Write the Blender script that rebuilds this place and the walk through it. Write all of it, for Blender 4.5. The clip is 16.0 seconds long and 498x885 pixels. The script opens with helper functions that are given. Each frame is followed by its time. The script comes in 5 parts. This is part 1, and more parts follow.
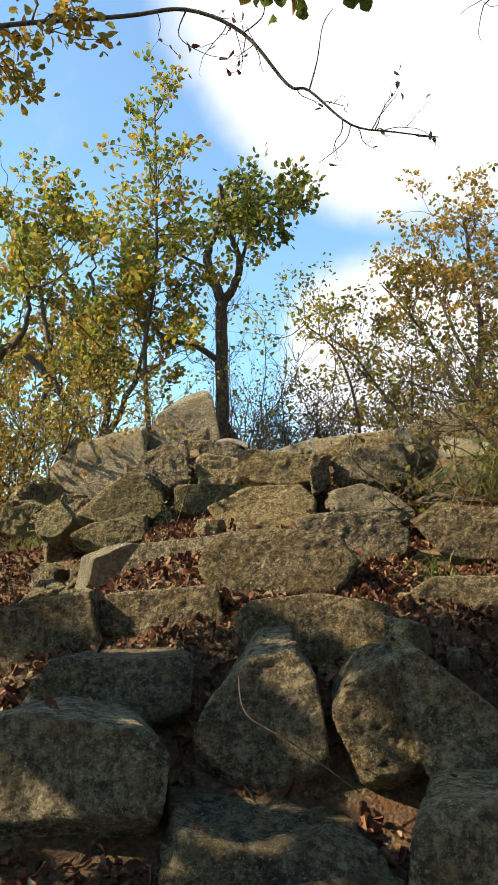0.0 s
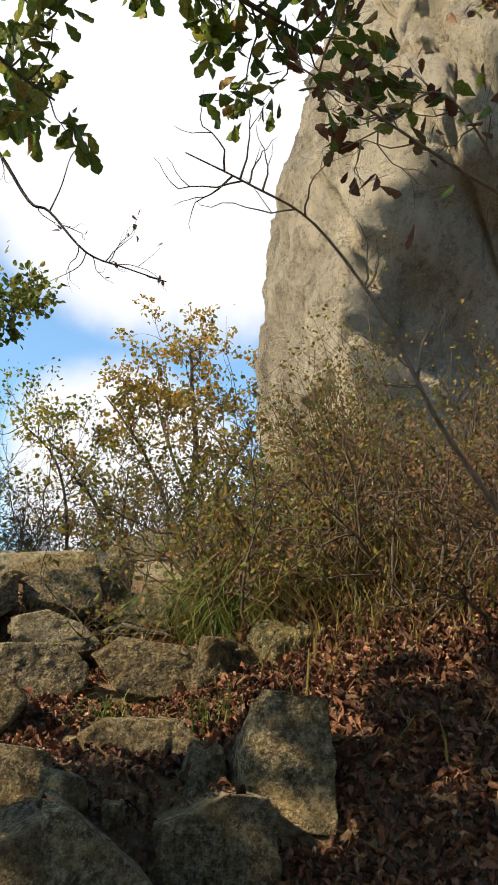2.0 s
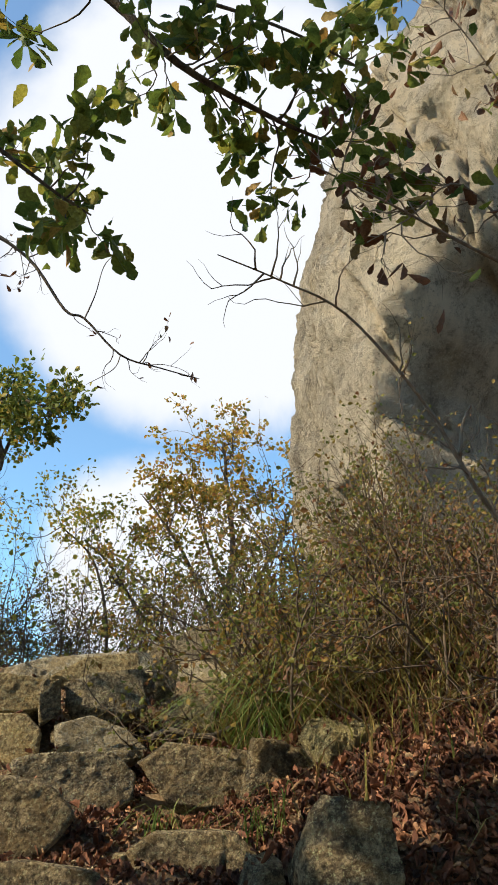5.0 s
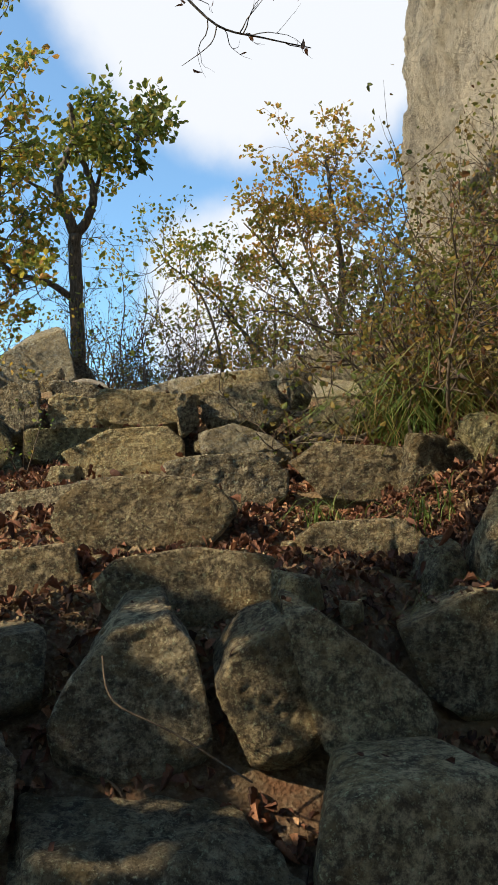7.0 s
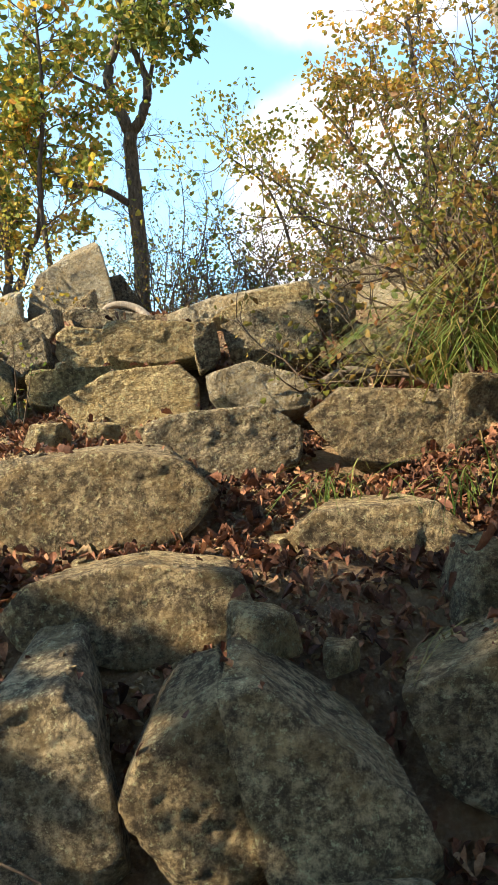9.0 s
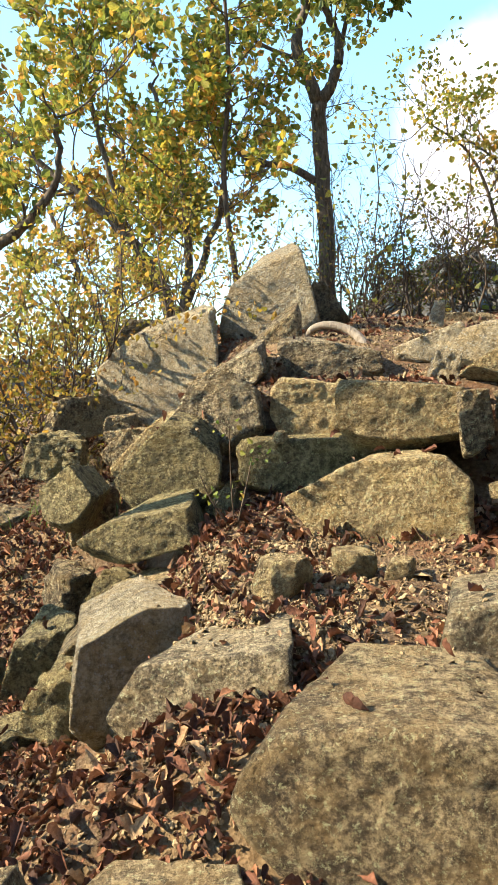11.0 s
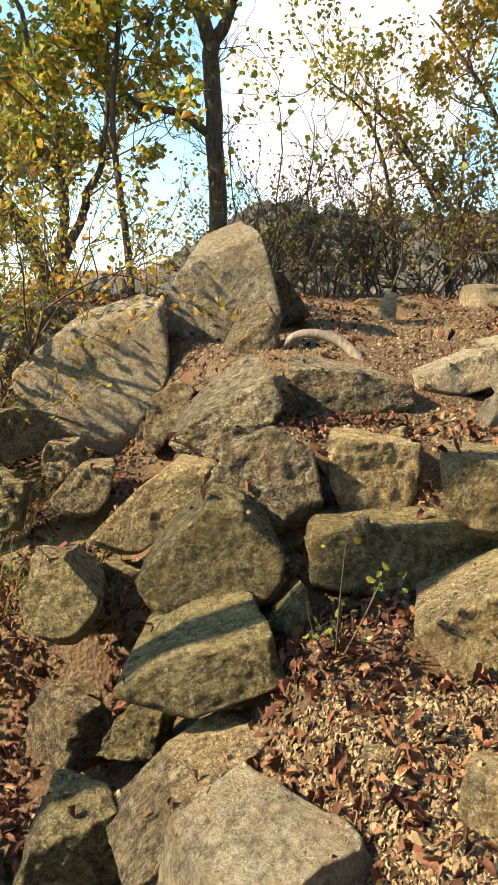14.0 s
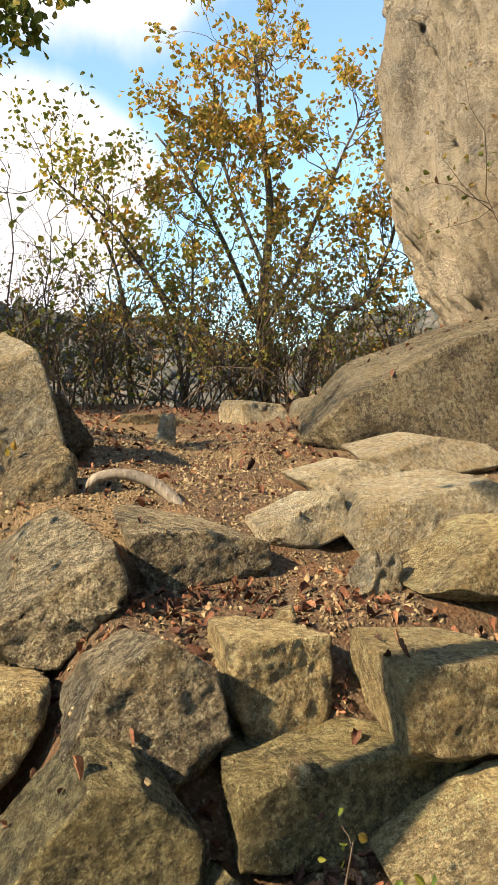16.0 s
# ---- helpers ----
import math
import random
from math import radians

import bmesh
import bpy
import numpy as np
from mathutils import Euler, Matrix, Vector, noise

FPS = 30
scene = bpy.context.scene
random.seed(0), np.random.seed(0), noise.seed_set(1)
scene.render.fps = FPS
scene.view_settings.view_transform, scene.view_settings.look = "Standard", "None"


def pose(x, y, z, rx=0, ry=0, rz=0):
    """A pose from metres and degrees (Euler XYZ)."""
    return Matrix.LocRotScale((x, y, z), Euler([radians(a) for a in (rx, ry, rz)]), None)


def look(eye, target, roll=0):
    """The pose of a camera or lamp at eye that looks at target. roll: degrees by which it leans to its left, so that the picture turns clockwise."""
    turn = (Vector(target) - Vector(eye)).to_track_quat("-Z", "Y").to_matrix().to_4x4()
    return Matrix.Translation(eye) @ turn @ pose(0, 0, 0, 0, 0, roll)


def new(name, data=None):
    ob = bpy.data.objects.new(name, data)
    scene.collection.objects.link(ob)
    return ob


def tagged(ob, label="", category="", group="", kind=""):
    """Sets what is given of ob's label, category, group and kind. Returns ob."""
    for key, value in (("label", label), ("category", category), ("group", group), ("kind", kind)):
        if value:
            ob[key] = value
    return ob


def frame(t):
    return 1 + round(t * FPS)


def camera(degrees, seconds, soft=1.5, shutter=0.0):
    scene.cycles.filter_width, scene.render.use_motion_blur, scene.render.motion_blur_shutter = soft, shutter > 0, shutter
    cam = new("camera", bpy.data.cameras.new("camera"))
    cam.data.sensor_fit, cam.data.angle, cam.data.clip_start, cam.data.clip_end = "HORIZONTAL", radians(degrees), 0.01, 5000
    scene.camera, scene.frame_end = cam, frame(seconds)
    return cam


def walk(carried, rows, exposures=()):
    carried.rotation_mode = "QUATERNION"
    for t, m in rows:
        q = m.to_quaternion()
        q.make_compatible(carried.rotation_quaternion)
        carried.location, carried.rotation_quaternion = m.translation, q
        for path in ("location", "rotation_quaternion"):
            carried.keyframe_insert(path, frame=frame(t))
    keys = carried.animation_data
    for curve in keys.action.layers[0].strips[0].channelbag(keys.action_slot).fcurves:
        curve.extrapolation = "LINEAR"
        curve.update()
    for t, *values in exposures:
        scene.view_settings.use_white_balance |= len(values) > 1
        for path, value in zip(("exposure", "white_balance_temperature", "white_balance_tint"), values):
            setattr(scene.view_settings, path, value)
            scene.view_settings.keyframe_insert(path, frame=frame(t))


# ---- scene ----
cam = camera(37.1, 16.0)
PATH = [
    (0, (0.187, 0.630, 1.420), (0.118, 2.914, 1.687), 1.5),
    (0.5, (0.199, 0.641, 1.422), (0.222, 2.924, 1.697), 2.2),
    (1, (0.238, 0.657, 1.430), (0.498, 2.922, 1.730), 2.9),
    (1.5, (0.277, 0.637, 1.474), (0.815, 2.844, 1.827), 3.2),
    (2, (0.282, 0.560, 1.553), (1.025, 2.645, 2.179), 4.0),
    (2.5, (0.267, 0.534, 1.590), (1.026, 2.558, 2.374), 4.3),
    (3, (0.251, 0.496, 1.609), (1.004, 2.462, 2.533), 4.4),
    (3.2, (0.236, 0.488, 1.617), (0.975, 2.420, 2.622), 4.7),
    (5.3, (0.260, 0.634, 1.512), (0.805, 2.711, 2.337), 1.3),
    (5.5, (0.246, 0.681, 1.476), (0.750, 2.820, 2.154), 1.0),
    (6, (0.225, 0.765, 1.408), (0.643, 2.992, 1.800), 0.6),
    (6.5, (0.189, 0.931, 1.342), (0.569, 3.191, 1.536), 0.5),
    (7, (0.168, 1.084, 1.415), (0.532, 3.353, 1.522), -0.1),
    (7.5, (0.199, 1.149, 1.440), (0.565, 3.419, 1.519), -0.1),
    (8, (0.436, 1.340, 1.452), (0.787, 3.612, 1.443), -1.6),
    (8.5, (0.601, 1.481, 1.603), (0.915, 3.754, 1.441), -2.0),
    (9, (0.664, 1.766, 1.641), (0.714, 4.057, 1.443), -2.4),
    (9.5, (0.603, 1.968, 1.722), (0.425, 4.247, 1.464), -2.2),
    (10, (0.506, 2.299, 1.768), (0.143, 4.553, 1.495), -3.1),
    (10.2, (0.423, 2.417, 1.854), (0.017, 4.664, 1.579), -2.8),
    (12.3, (-0.103, 3.074, 2.486), (-0.544, 5.305, 2.142), -2.0),
    (12.5, (-0.179, 3.125, 2.507), (-0.620, 5.354, 2.157), -2.1),
    (13, (-0.347, 3.214, 2.504), (-0.782, 5.441, 2.124), -1.6),
    (13.5, (-0.584, 3.381, 2.544), (-0.882, 5.618, 2.095), -1.9),
    (14, (-0.852, 3.599, 2.611), (-0.746, 5.845, 2.128), -0.0),
    (14.5, (-1.040, 3.865, 2.662), (-0.650, 6.083, 2.197), 0.9),
    (15, (-1.073, 4.126, 2.683), (-0.347, 6.270, 2.270), 1.1),
    (15.5, (-1.150, 4.283, 2.726), (-0.178, 6.343, 2.414), 1.6),
    (16, (-1.294, 4.507, 2.788), (-0.292, 6.569, 2.601), 1.2),
]
EXPOSURES = [(0, 0.62, 6400, 9), (1.0, 0.4, 6300, 9), (2.0, 0.45, 6400, 10), (3.2, 0.55, 6400, 10), (5.5, 0.35, 6200, 9), (7.0, 0.33, 6200, 9), (7.8, 0.6, 6300, 10), (9.0, 1.25, 6500, 11), (10.2, 1.35, 6300, 11), (12.3, 1.2, 6450, 12), (13.5, 1.05, 6700, 13), (15.0, 0.9, 6900, 14), (16, 0.82, 6900, 14)]
walk(cam, [(t, look(eye, target, roll)) for t, eye, target, roll in PATH], EXPOSURES)

# ---- sky and sun ----
TO_SUN = Vector((-0.79, -0.11, 0.55)).normalized()
sun = new("sun", bpy.data.lights.new("sun", "SUN"))
sun.data.energy, sun.data.angle, sun.data.color = 7.0, radians(0.6), (1.0, 0.83, 0.56)
sun.matrix_world = look(TO_SUN * 60, (0, 0, 0))

world = bpy.data.worlds.new("sky")
scene.world = world
world.use_nodes = True
wt = world.node_tree
wt.nodes.clear()


def wnode(kind, **values):
    n = wt.nodes.new(kind)
    for key, value in values.items():
        n.inputs[key].default_value = value
    return n


def wmath(op, a, b=None, clamp=False):
    n = wt.nodes.new("ShaderNodeMath")
    n.operation, n.use_clamp = op, clamp
    for i, v in enumerate((a, b)):
        if v is None:
            continue
        if isinstance(v, (int, float)):
            n.inputs[i].default_value = v
        else:
            wt.links.new(v, n.inputs[i])
    return n.outputs[0]


sky = wt.nodes.new("ShaderNodeTexSky")
sky.sky_type, sky.sun_disc = "NISHITA", False
sky.sun_elevation = math.asin(TO_SUN.z)
sky.sun_rotation = math.atan2(TO_SUN.x, TO_SUN.y)
sky.air_density, sky.dust_density, sky.ozone_density = 1.0, 0.6, 1.6
coord = wt.nodes.new("ShaderNodeTexCoord")
cloud = wnode("ShaderNodeTexNoise", Scale=2.3, Detail=7.0, Roughness=0.55, Distortion=0.35)
wt.links.new(coord.outputs["Generated"], cloud.inputs["Vector"])


def bank_of_cloud(direction, inner, outer):
    dot = wt.nodes.new("ShaderNodeVectorMath")
    dot.operation = "DOT_PRODUCT"
    wt.links.new(coord.outputs["Generated"], dot.inputs[0])
    dot.inputs[1].default_value = Vector(direction).normalized()
    spread = wt.nodes.new("ShaderNodeMapRange")
    spread.inputs["From Min"].default_value, spread.inputs["From Max"].default_value = math.cos(radians(outer)), math.cos(radians(inner))
    wt.links.new(dot.outputs["Value"], spread.inputs["Value"])
    return spread.outputs["Result"]


def heading(azimuth, elevation):
    a, e = radians(azimuth), radians(elevation)
    return (math.sin(a) * math.cos(e), math.cos(a) * math.cos(e), math.sin(e))


cover = wmath("MAXIMUM", bank_of_cloud(heading(12, 39), 7, 19), bank_of_cloud(heading(9, 12), 3, 11))
fluff = wmath("MULTIPLY", wmath("SUBTRACT", cloud.outputs["Fac"], 0.5), 2.0)
mass = wmath("ADD", wmath("MULTIPLY", cover, 1.25), fluff)
edge = wt.nodes.new("ShaderNodeMapRange")
edge.interpolation_type = "SMOOTHSTEP"
edge.inputs["From Min"].default_value, edge.inputs["From Max"].default_value = 0.2, 0.75
edge.inputs["To Min"].default_value = 0.10
wt.links.new(mass, edge.inputs["Value"])
tint = wt.nodes.new("ShaderNodeMix")
tint.data_type = "RGBA"
wt.links.new(edge.outputs["Result"], tint.inputs["Factor"])
clear = wt.nodes.new("ShaderNodeMix")
clear.data_type, clear.blend_type = "RGBA", "MULTIPLY"
clear.inputs["Factor"].default_value = 1.0
wt.links.new(sky.outputs["Color"], clear.inputs["A"])
clear.inputs["B"].default_value = (1.9, 2.75, 2.95, 1)
wt.links.new(clear.outputs["Result"], tint.inputs["A"])
tint.inputs["B"].default_value = (11.5, 11.5, 11.7, 1)
background = wnode("ShaderNodeBackground", Strength=0.066)
wt.links.new(tint.outputs["Result"], background.inputs["Color"])
wout = wt.nodes.new("ShaderNodeOutputWorld")
wt.links.new(background.outputs[0], wout.inputs["Surface"])

# ---- materials ----


class Paint:
    """A small builder of node materials."""

    def __init__(self, name):
        self.material = bpy.data.materials.new(name)
        self.material.use_nodes = True
        self.tree = self.material.node_tree
        self.shader = self.tree.nodes["Principled BSDF"]
        self.coords = self.tree.nodes.new("ShaderNodeTexCoord")

    def link(self, a, b):
        self.tree.links.new(a, b)

    def noise(self, scale, detail=6.0, rough=0.6, vector=None, distortion=0.0):
        n = self.tree.nodes.new("ShaderNodeTexNoise")
        n.inputs["Scale"].default_value, n.inputs["Detail"].default_value = scale, detail
        n.inputs["Roughness"].default_value, n.inputs["Distortion"].default_value = rough, distortion
        self.link(vector or self.place, n.inputs["Vector"])
        return n.outputs["Fac"]

    def cells(self, scale, feature="F1", vector=None):
        n = self.tree.nodes.new("ShaderNodeTexVoronoi")
        n.feature = feature
        n.inputs["Scale"].default_value = scale
        self.link(vector or self.place, n.inputs["Vector"])
        return n.outputs["Distance"]

    @property
    def place(self):
        return self.coords.outputs["Object"]

    def stretched(self, sx, sy, sz, tilt=0.0):
        n = self.tree.nodes.new("ShaderNodeMapping")
        n.inputs["Scale"].default_value = (sx, sy, sz)
        n.inputs["Rotation"].default_value = (tilt, tilt * 0.6, 0)
        self.link(self.place, n.inputs["Vector"])
        return n.outputs["Vector"]

    def ramp(self, fac, *stops):
        n = self.tree.nodes.new("ShaderNodeValToRGB")
        while len(n.color_ramp.elements) < len(stops):
            n.color_ramp.elements.new(0.5)
        for e, (at, colour) in zip(n.color_ramp.elements, stops):
            e.position = at
            e.color = (*colour, 1) if len(colour) == 3 else colour
        self.link(fac, n.inputs["Fac"])
        return n.outputs["Color"]

    def mix(self, fac, a, b, mode="MIX"):
        n = self.tree.nodes.new("ShaderNodeMix")
        n.data_type, n.blend_type = "RGBA", mode
        for socket, v in (("Factor", fac), ("A", a), ("B", b)):
            if isinstance(v, (int, float)):
                n.inputs[socket].default_value = v
            elif isinstance(v, tuple):
                n.inputs[socket].default_value = (*v, 1)
            else:
                self.link(v, n.inputs[socket])
        return n.outputs["Result"]

    def span(self, value, a, b, to_a=0.0, to_b=1.0):
        n = self.tree.nodes.new("ShaderNodeMapRange")
        for key, v in (("From Min", a), ("From Max", b), ("To Min", to_a), ("To Max", to_b)):
            n.inputs[key].default_value = v
        self.link(value, n.inputs["Value"])
        return n.outputs["Result"]

    def add(self, a, b, op="ADD"):
        n = self.tree.nodes.new("ShaderNodeMath")
        n.operation = op
        for i, v in enumerate((a, b)):
            if isinstance(v, (int, float)):
                n.inputs[i].default_value = v
            else:
                self.link(v, n.inputs[i])
        return n.outputs[0]

    def bump(self, height, strength, distance):
        n = self.tree.nodes.new("ShaderNodeBump")
        n.inputs["Strength"].default_value, n.inputs["Distance"].default_value = strength, distance
        self.link(height, n.inputs["Height"])
        self.link(n.outputs["Normal"], self.shader.inputs["Normal"])

    def finish(self, colour, rough=0.9):
        if isinstance(colour, tuple):
            self.shader.inputs["Base Color"].default_value = (*colour, 1)
        else:
            self.link(colour, self.shader.inputs["Base Color"])
        self.shader.inputs["Roughness"].default_value = rough
        self.shader.inputs["Specular IOR Level"].default_value = 0.25
        return self.material

    def object_random(self):
        return self.tree.nodes.new("ShaderNodeObjectInfo").outputs["Random"]

    def island_random(self):
        return self.tree.nodes.new("ShaderNodeNewGeometry").outputs["Random Per Island"]


def stone_material(name, dark, light, ochre, moss=0.25, pits=1.0, grain=26.0):
    p = Paint(name)
    broad = p.noise(2.6, 5, 0.6)
    fine = p.noise(grain, 9, 0.8)
    layers = p.noise(6.0, 4, 0.6, p.stretched(1, 1, 1.8, 0.35))
    both = p.add(p.add(p.span(broad, 0.34, 0.66), 0.36, "MULTIPLY"), p.add(p.span(fine, 0.40, 0.60), 0.64, "MULTIPLY"))
    base = p.ramp(both, (0.1, tuple(c * 0.5 for c in dark)), (0.35, dark), (0.7, light), (0.95, tuple(min(0.72, c * 1.35) for c in light)))
    base = p.mix(p.add(p.span(layers, 0.47, 0.6), 0.5, "MULTIPLY"), base, ochre)
    lichen = p.span(p.noise(38.0, 9, 0.85), 0.50, 0.60)
    base = p.mix(p.add(lichen, 0.72, "MULTIPLY"), base, tuple(c * 0.36 for c in dark))
    crust = p.span(p.noise(7.0, 8, 0.85), 0.55, 0.63)
    base = p.mix(p.add(crust, 0.4, "MULTIPLY"), base, tuple(c * 0.6 for c in dark))
    pale = p.span(p.noise(62.0, 6, 0.8), 0.55, 0.63)
    base = p.mix(p.add(pale, 0.75, "MULTIPLY"), base, tuple(min(0.72, c * 1.6) for c in light))
    green = p.span(p.noise(4.2, 7, 0.75), 0.52, 0.66)
    base = p.mix(p.add(green, moss, "MULTIPLY"), base, (0.17, 0.165, 0.05))
    pore = p.cells(95.0)
    base = p.mix(p.span(pore, 0.02, 0.24, 0.55, 0.0), base, tuple(c * 0.4 for c in dark))
    tone = p.span(p.object_random(), 0, 1, 0.8, 1.15)
    base = p.mix(1.0, base, p.mix(1.0, (1.0, 1.0, 1.0), tone, "MULTIPLY"), "MULTIPLY")
    chips = p.span(p.noise(14.0, 6, 0.6, p.stretched(1, 1, 1.5, 0.4), 1.2), 0.35, 0.65)
    grit = p.add(p.add(p.span(p.noise(38.0, 9, 0.8), 0.3, 0.7), p.add(chips, 0.5, "MULTIPLY")), p.add(p.span(p.noise(95.0, 5, 0.75), 0.3, 0.7), 0.55, "MULTIPLY"))
    relief = p.add(grit, p.add(p.add(p.cells(72.0), 0.9 * pits, "MULTIPLY"), p.add(layers, 0.25, "MULTIPLY")))
    p.bump(relief, 1.0, 0.075)
    return p.finish(base, 0.95)


STONE = stone_material("weathered_stone", (0.165, 0.122, 0.075), (0.56, 0.435, 0.255), (0.44, 0.30, 0.135), 0.12)
PALE_STONE = stone_material("pale_stone", (0.46, 0.38, 0.25), (0.72, 0.61, 0.41), (0.57, 0.41, 0.20), 0.08, 0.8)
GREY_STONE = stone_material("grey_stone", (0.165, 0.132, 0.09), (0.54, 0.44, 0.285), (0.38, 0.28, 0.145), 0.10, 1.2)
MOSSY_STONE = stone_material("mossy_stone", (0.17, 0.14, 0.076), (0.50, 0.415, 0.215), (0.40, 0.305, 0.125), 0.45, 0.9)
OCHRE_STONE = stone_material("ochre_stone", (0.30, 0.22, 0.115), (0.66, 0.515, 0.275), (0.54, 0.385, 0.165), 0.12, 1.0)


def cliff_material():
    p = Paint("cliff_rock")
    broad = p.noise(0.35, 6, 0.6)
    streak = p.noise(0.9, 7, 0.68, p.stretched(1.6, 1.6, 0.28))
    base = p.ramp(p.add(broad, p.add(streak, -0.5)), (0.30, (0.21, 0.175, 0.135)), (0.62, (0.70, 0.60, 0.46)))
    warm = p.span(p.noise(0.8, 6, 0.65), 0.52, 0.7)
    base = p.mix(p.add(warm, 0.6, "MULTIPLY"), base, (0.47, 0.36, 0.21))
    stain = p.span(streak, 0.56, 0.7)
    base = p.mix(p.add(stain, 0.55, "MULTIPLY"), base, (0.13, 0.115, 0.095))
    speck = p.span(p.noise(5.0, 10, 0.9), 0.50, 0.60)
    base = p.mix(p.add(speck, 0.85, "MULTIPLY"), base, (0.15, 0.125, 0.10))
    grit = p.span(p.noise(19.0, 8, 0.9), 0.50, 0.58)
    base = p.mix(p.add(grit, 0.5, "MULTIPLY"), base, (0.72, 0.62, 0.46))
    relief = p.add(p.add(p.noise(1.4, 10, 0.78), p.add(p.noise(9.0, 8, 0.8), 0.45, "MULTIPLY")), p.add(streak, 0.6, "MULTIPLY"))
    p.bump(p.add(relief, p.add(p.noise(22.0, 6, 0.85), 0.22, "MULTIPLY")), 1.0, 0.8)
    return p.finish(base, 0.95)


def ground_material():
    p = Paint("leafy_soil")
    broad = p.noise(0.9, 6, 0.62)
    fine = p.noise(38.0, 9, 0.75)
    base = p.ramp(fine, (0.3, (0.055, 0.035, 0.022)), (0.52, (0.15, 0.098, 0.058)), (0.72, (0.36, 0.28, 0.18)))
    rust = p.span(p.noise(5.0, 7, 0.7), 0.48, 0.64)
    base = p.mix(p.add(rust, 0.6, "MULTIPLY"), base, (0.19, 0.085, 0.04))
    sand = p.span(broad, 0.50, 0.60)
    base = p.mix(p.add(sand, 0.36, "MULTIPLY"), base, (0.38, 0.265, 0.13))
    p.bump(p.add(p.add(fine, p.add(p.cells(60.0), 0.5, "MULTIPLY")), p.noise(9, 6, 0.7)), 0.9, 0.04)
    return p.finish(base, 0.95)


def leaf_material(name, *stops, through_light=0.45, rough=0.55):
    p = Paint(name)
    colour = p.ramp(p.island_random(), *stops)
    mottle = p.span(p.noise(85.0, 5, 0.7), 0.35, 0.65, 0.62, 1.2)
    colour = p.mix(1.0, colour, p.mix(1.0, (1.0, 1.0, 1.0), mottle, "MULTIPLY"), "MULTIPLY")
    p.bump(p.noise(70.0, 3, 0.6), 0.6, 0.01)
    p.finish(colour, rough)
    glow = p.tree.nodes.new("ShaderNodeBsdfTranslucent")
    p.link(colour, glow.inputs["Color"])
    both = p.tree.nodes.new("ShaderNodeMixShader")
    both.inputs["Fac"].default_value = through_light
    p.link(p.shader.outputs[0], both.inputs[1])
    p.link(glow.outputs[0], both.inputs[2])
    p.link(both.outputs[0], p.tree.nodes["Material Output"].inputs["Surface"])
    return p.material


def bark_material(name, dark, light):
    p = Paint(name)
    ridges = p.noise(9.0, 7, 0.7, p.stretched(3, 3, 0.6))
    base = p.ramp(ridges, (0.35, dark), (0.7, light))
    p.bump(ridges, 0.8, 0.03)
    return p.finish(base, 0.95)


def wood_far():
    p = Paint("far_woods")
    # aerial haze is mixed into these greyed colours
    base = p.ramp(p.island_random(), (0.0, (0.085, 0.09, 0.08)), (0.4, (0.11, 0.11, 0.095)), (0.7, (0.14, 0.12, 0.095)), (1.0, (0.16, 0.15, 0.135)))
    p.bump(p.noise(2.0, 6, 0.8), 1.0, 0.6)
    return p.finish(base, 1.0)


CLIFF = cliff_material()
SOIL = ground_material()
BARK = bark_material("grey_bark", (0.045, 0.036, 0.028), (0.20, 0.16, 0.12))
TWIG = bark_material("twig_bark", (0.05, 0.035, 0.025), (0.16, 0.12, 0.085))
PALE_TWIG = bark_material("pale_twig_bark", (0.16, 0.13, 0.10), (0.34, 0.29, 0.23))
FAR_WOODS = wood_far()
OAK_LEAF = leaf_material("oak_leaves", (0.0, (0.114, 0.162, 0.034)), (0.45, (0.266, 0.285, 0.048)), (0.75, (0.513, 0.399, 0.057)), (1.0, (0.494, 0.228, 0.057)))
GREEN_LEAF = leaf_material("green_oak_leaves", (0.0, (0.07, 0.115, 0.022)), (0.6, (0.17, 0.215, 0.035)), (0.9, (0.30, 0.27, 0.045)), (1.0, (0.33, 0.18, 0.045)))
GOLD_LEAF = leaf_material("golden_leaves", (0.0, (0.19, 0.18, 0.036)), (0.5, (0.42, 0.30, 0.05)), (0.85, (0.50, 0.27, 0.05)), (1.0, (0.30, 0.14, 0.045)))
YELLOW_LEAF = leaf_material("yellow_green_leaves", (0.0, (0.208, 0.240, 0.040)), (0.6, (0.448, 0.400, 0.064)), (1.0, (0.576, 0.352, 0.048)))
BROWN_LEAF = leaf_material("dry_brown_leaves", (0.0, (0.10, 0.045, 0.022)), (0.6, (0.19, 0.085, 0.04)), (1.0, (0.12, 0.10, 0.03)), through_light=0.3)
LITTER = leaf_material("fallen_leaves", (0.0, (0.035, 0.018, 0.012)), (0.35, (0.105, 0.044, 0.027)), (0.7, (0.195, 0.082, 0.046)), (0.92, (0.30, 0.145, 0.075)), (1.0, (0.36, 0.25, 0.14)), through_light=0.12, rough=0.8)
BUSH_LEAF = leaf_material("olive_brown_leaves", (0.0, (0.09, 0.115, 0.026)), (0.5, (0.19, 0.175, 0.038)), (0.8, (0.25, 0.16, 0.038)), (1.0, (0.16, 0.065, 0.028)))
GRASS = leaf_material("dry_grass", (0.0, (0.11, 0.13, 0.028)), (0.35, (0.20, 0.175, 0.045)), (0.75, (0.26, 0.175, 0.065)), (1.0, (0.17, 0.075, 0.038)), through_light=0.35)
GREEN_GRASS = leaf_material("green_grass", (0.0, (0.065, 0.12, 0.024)), (0.6, (0.13, 0.18, 0.038)), (1.0, (0.23, 0.21, 0.06)), through_light=0.35)


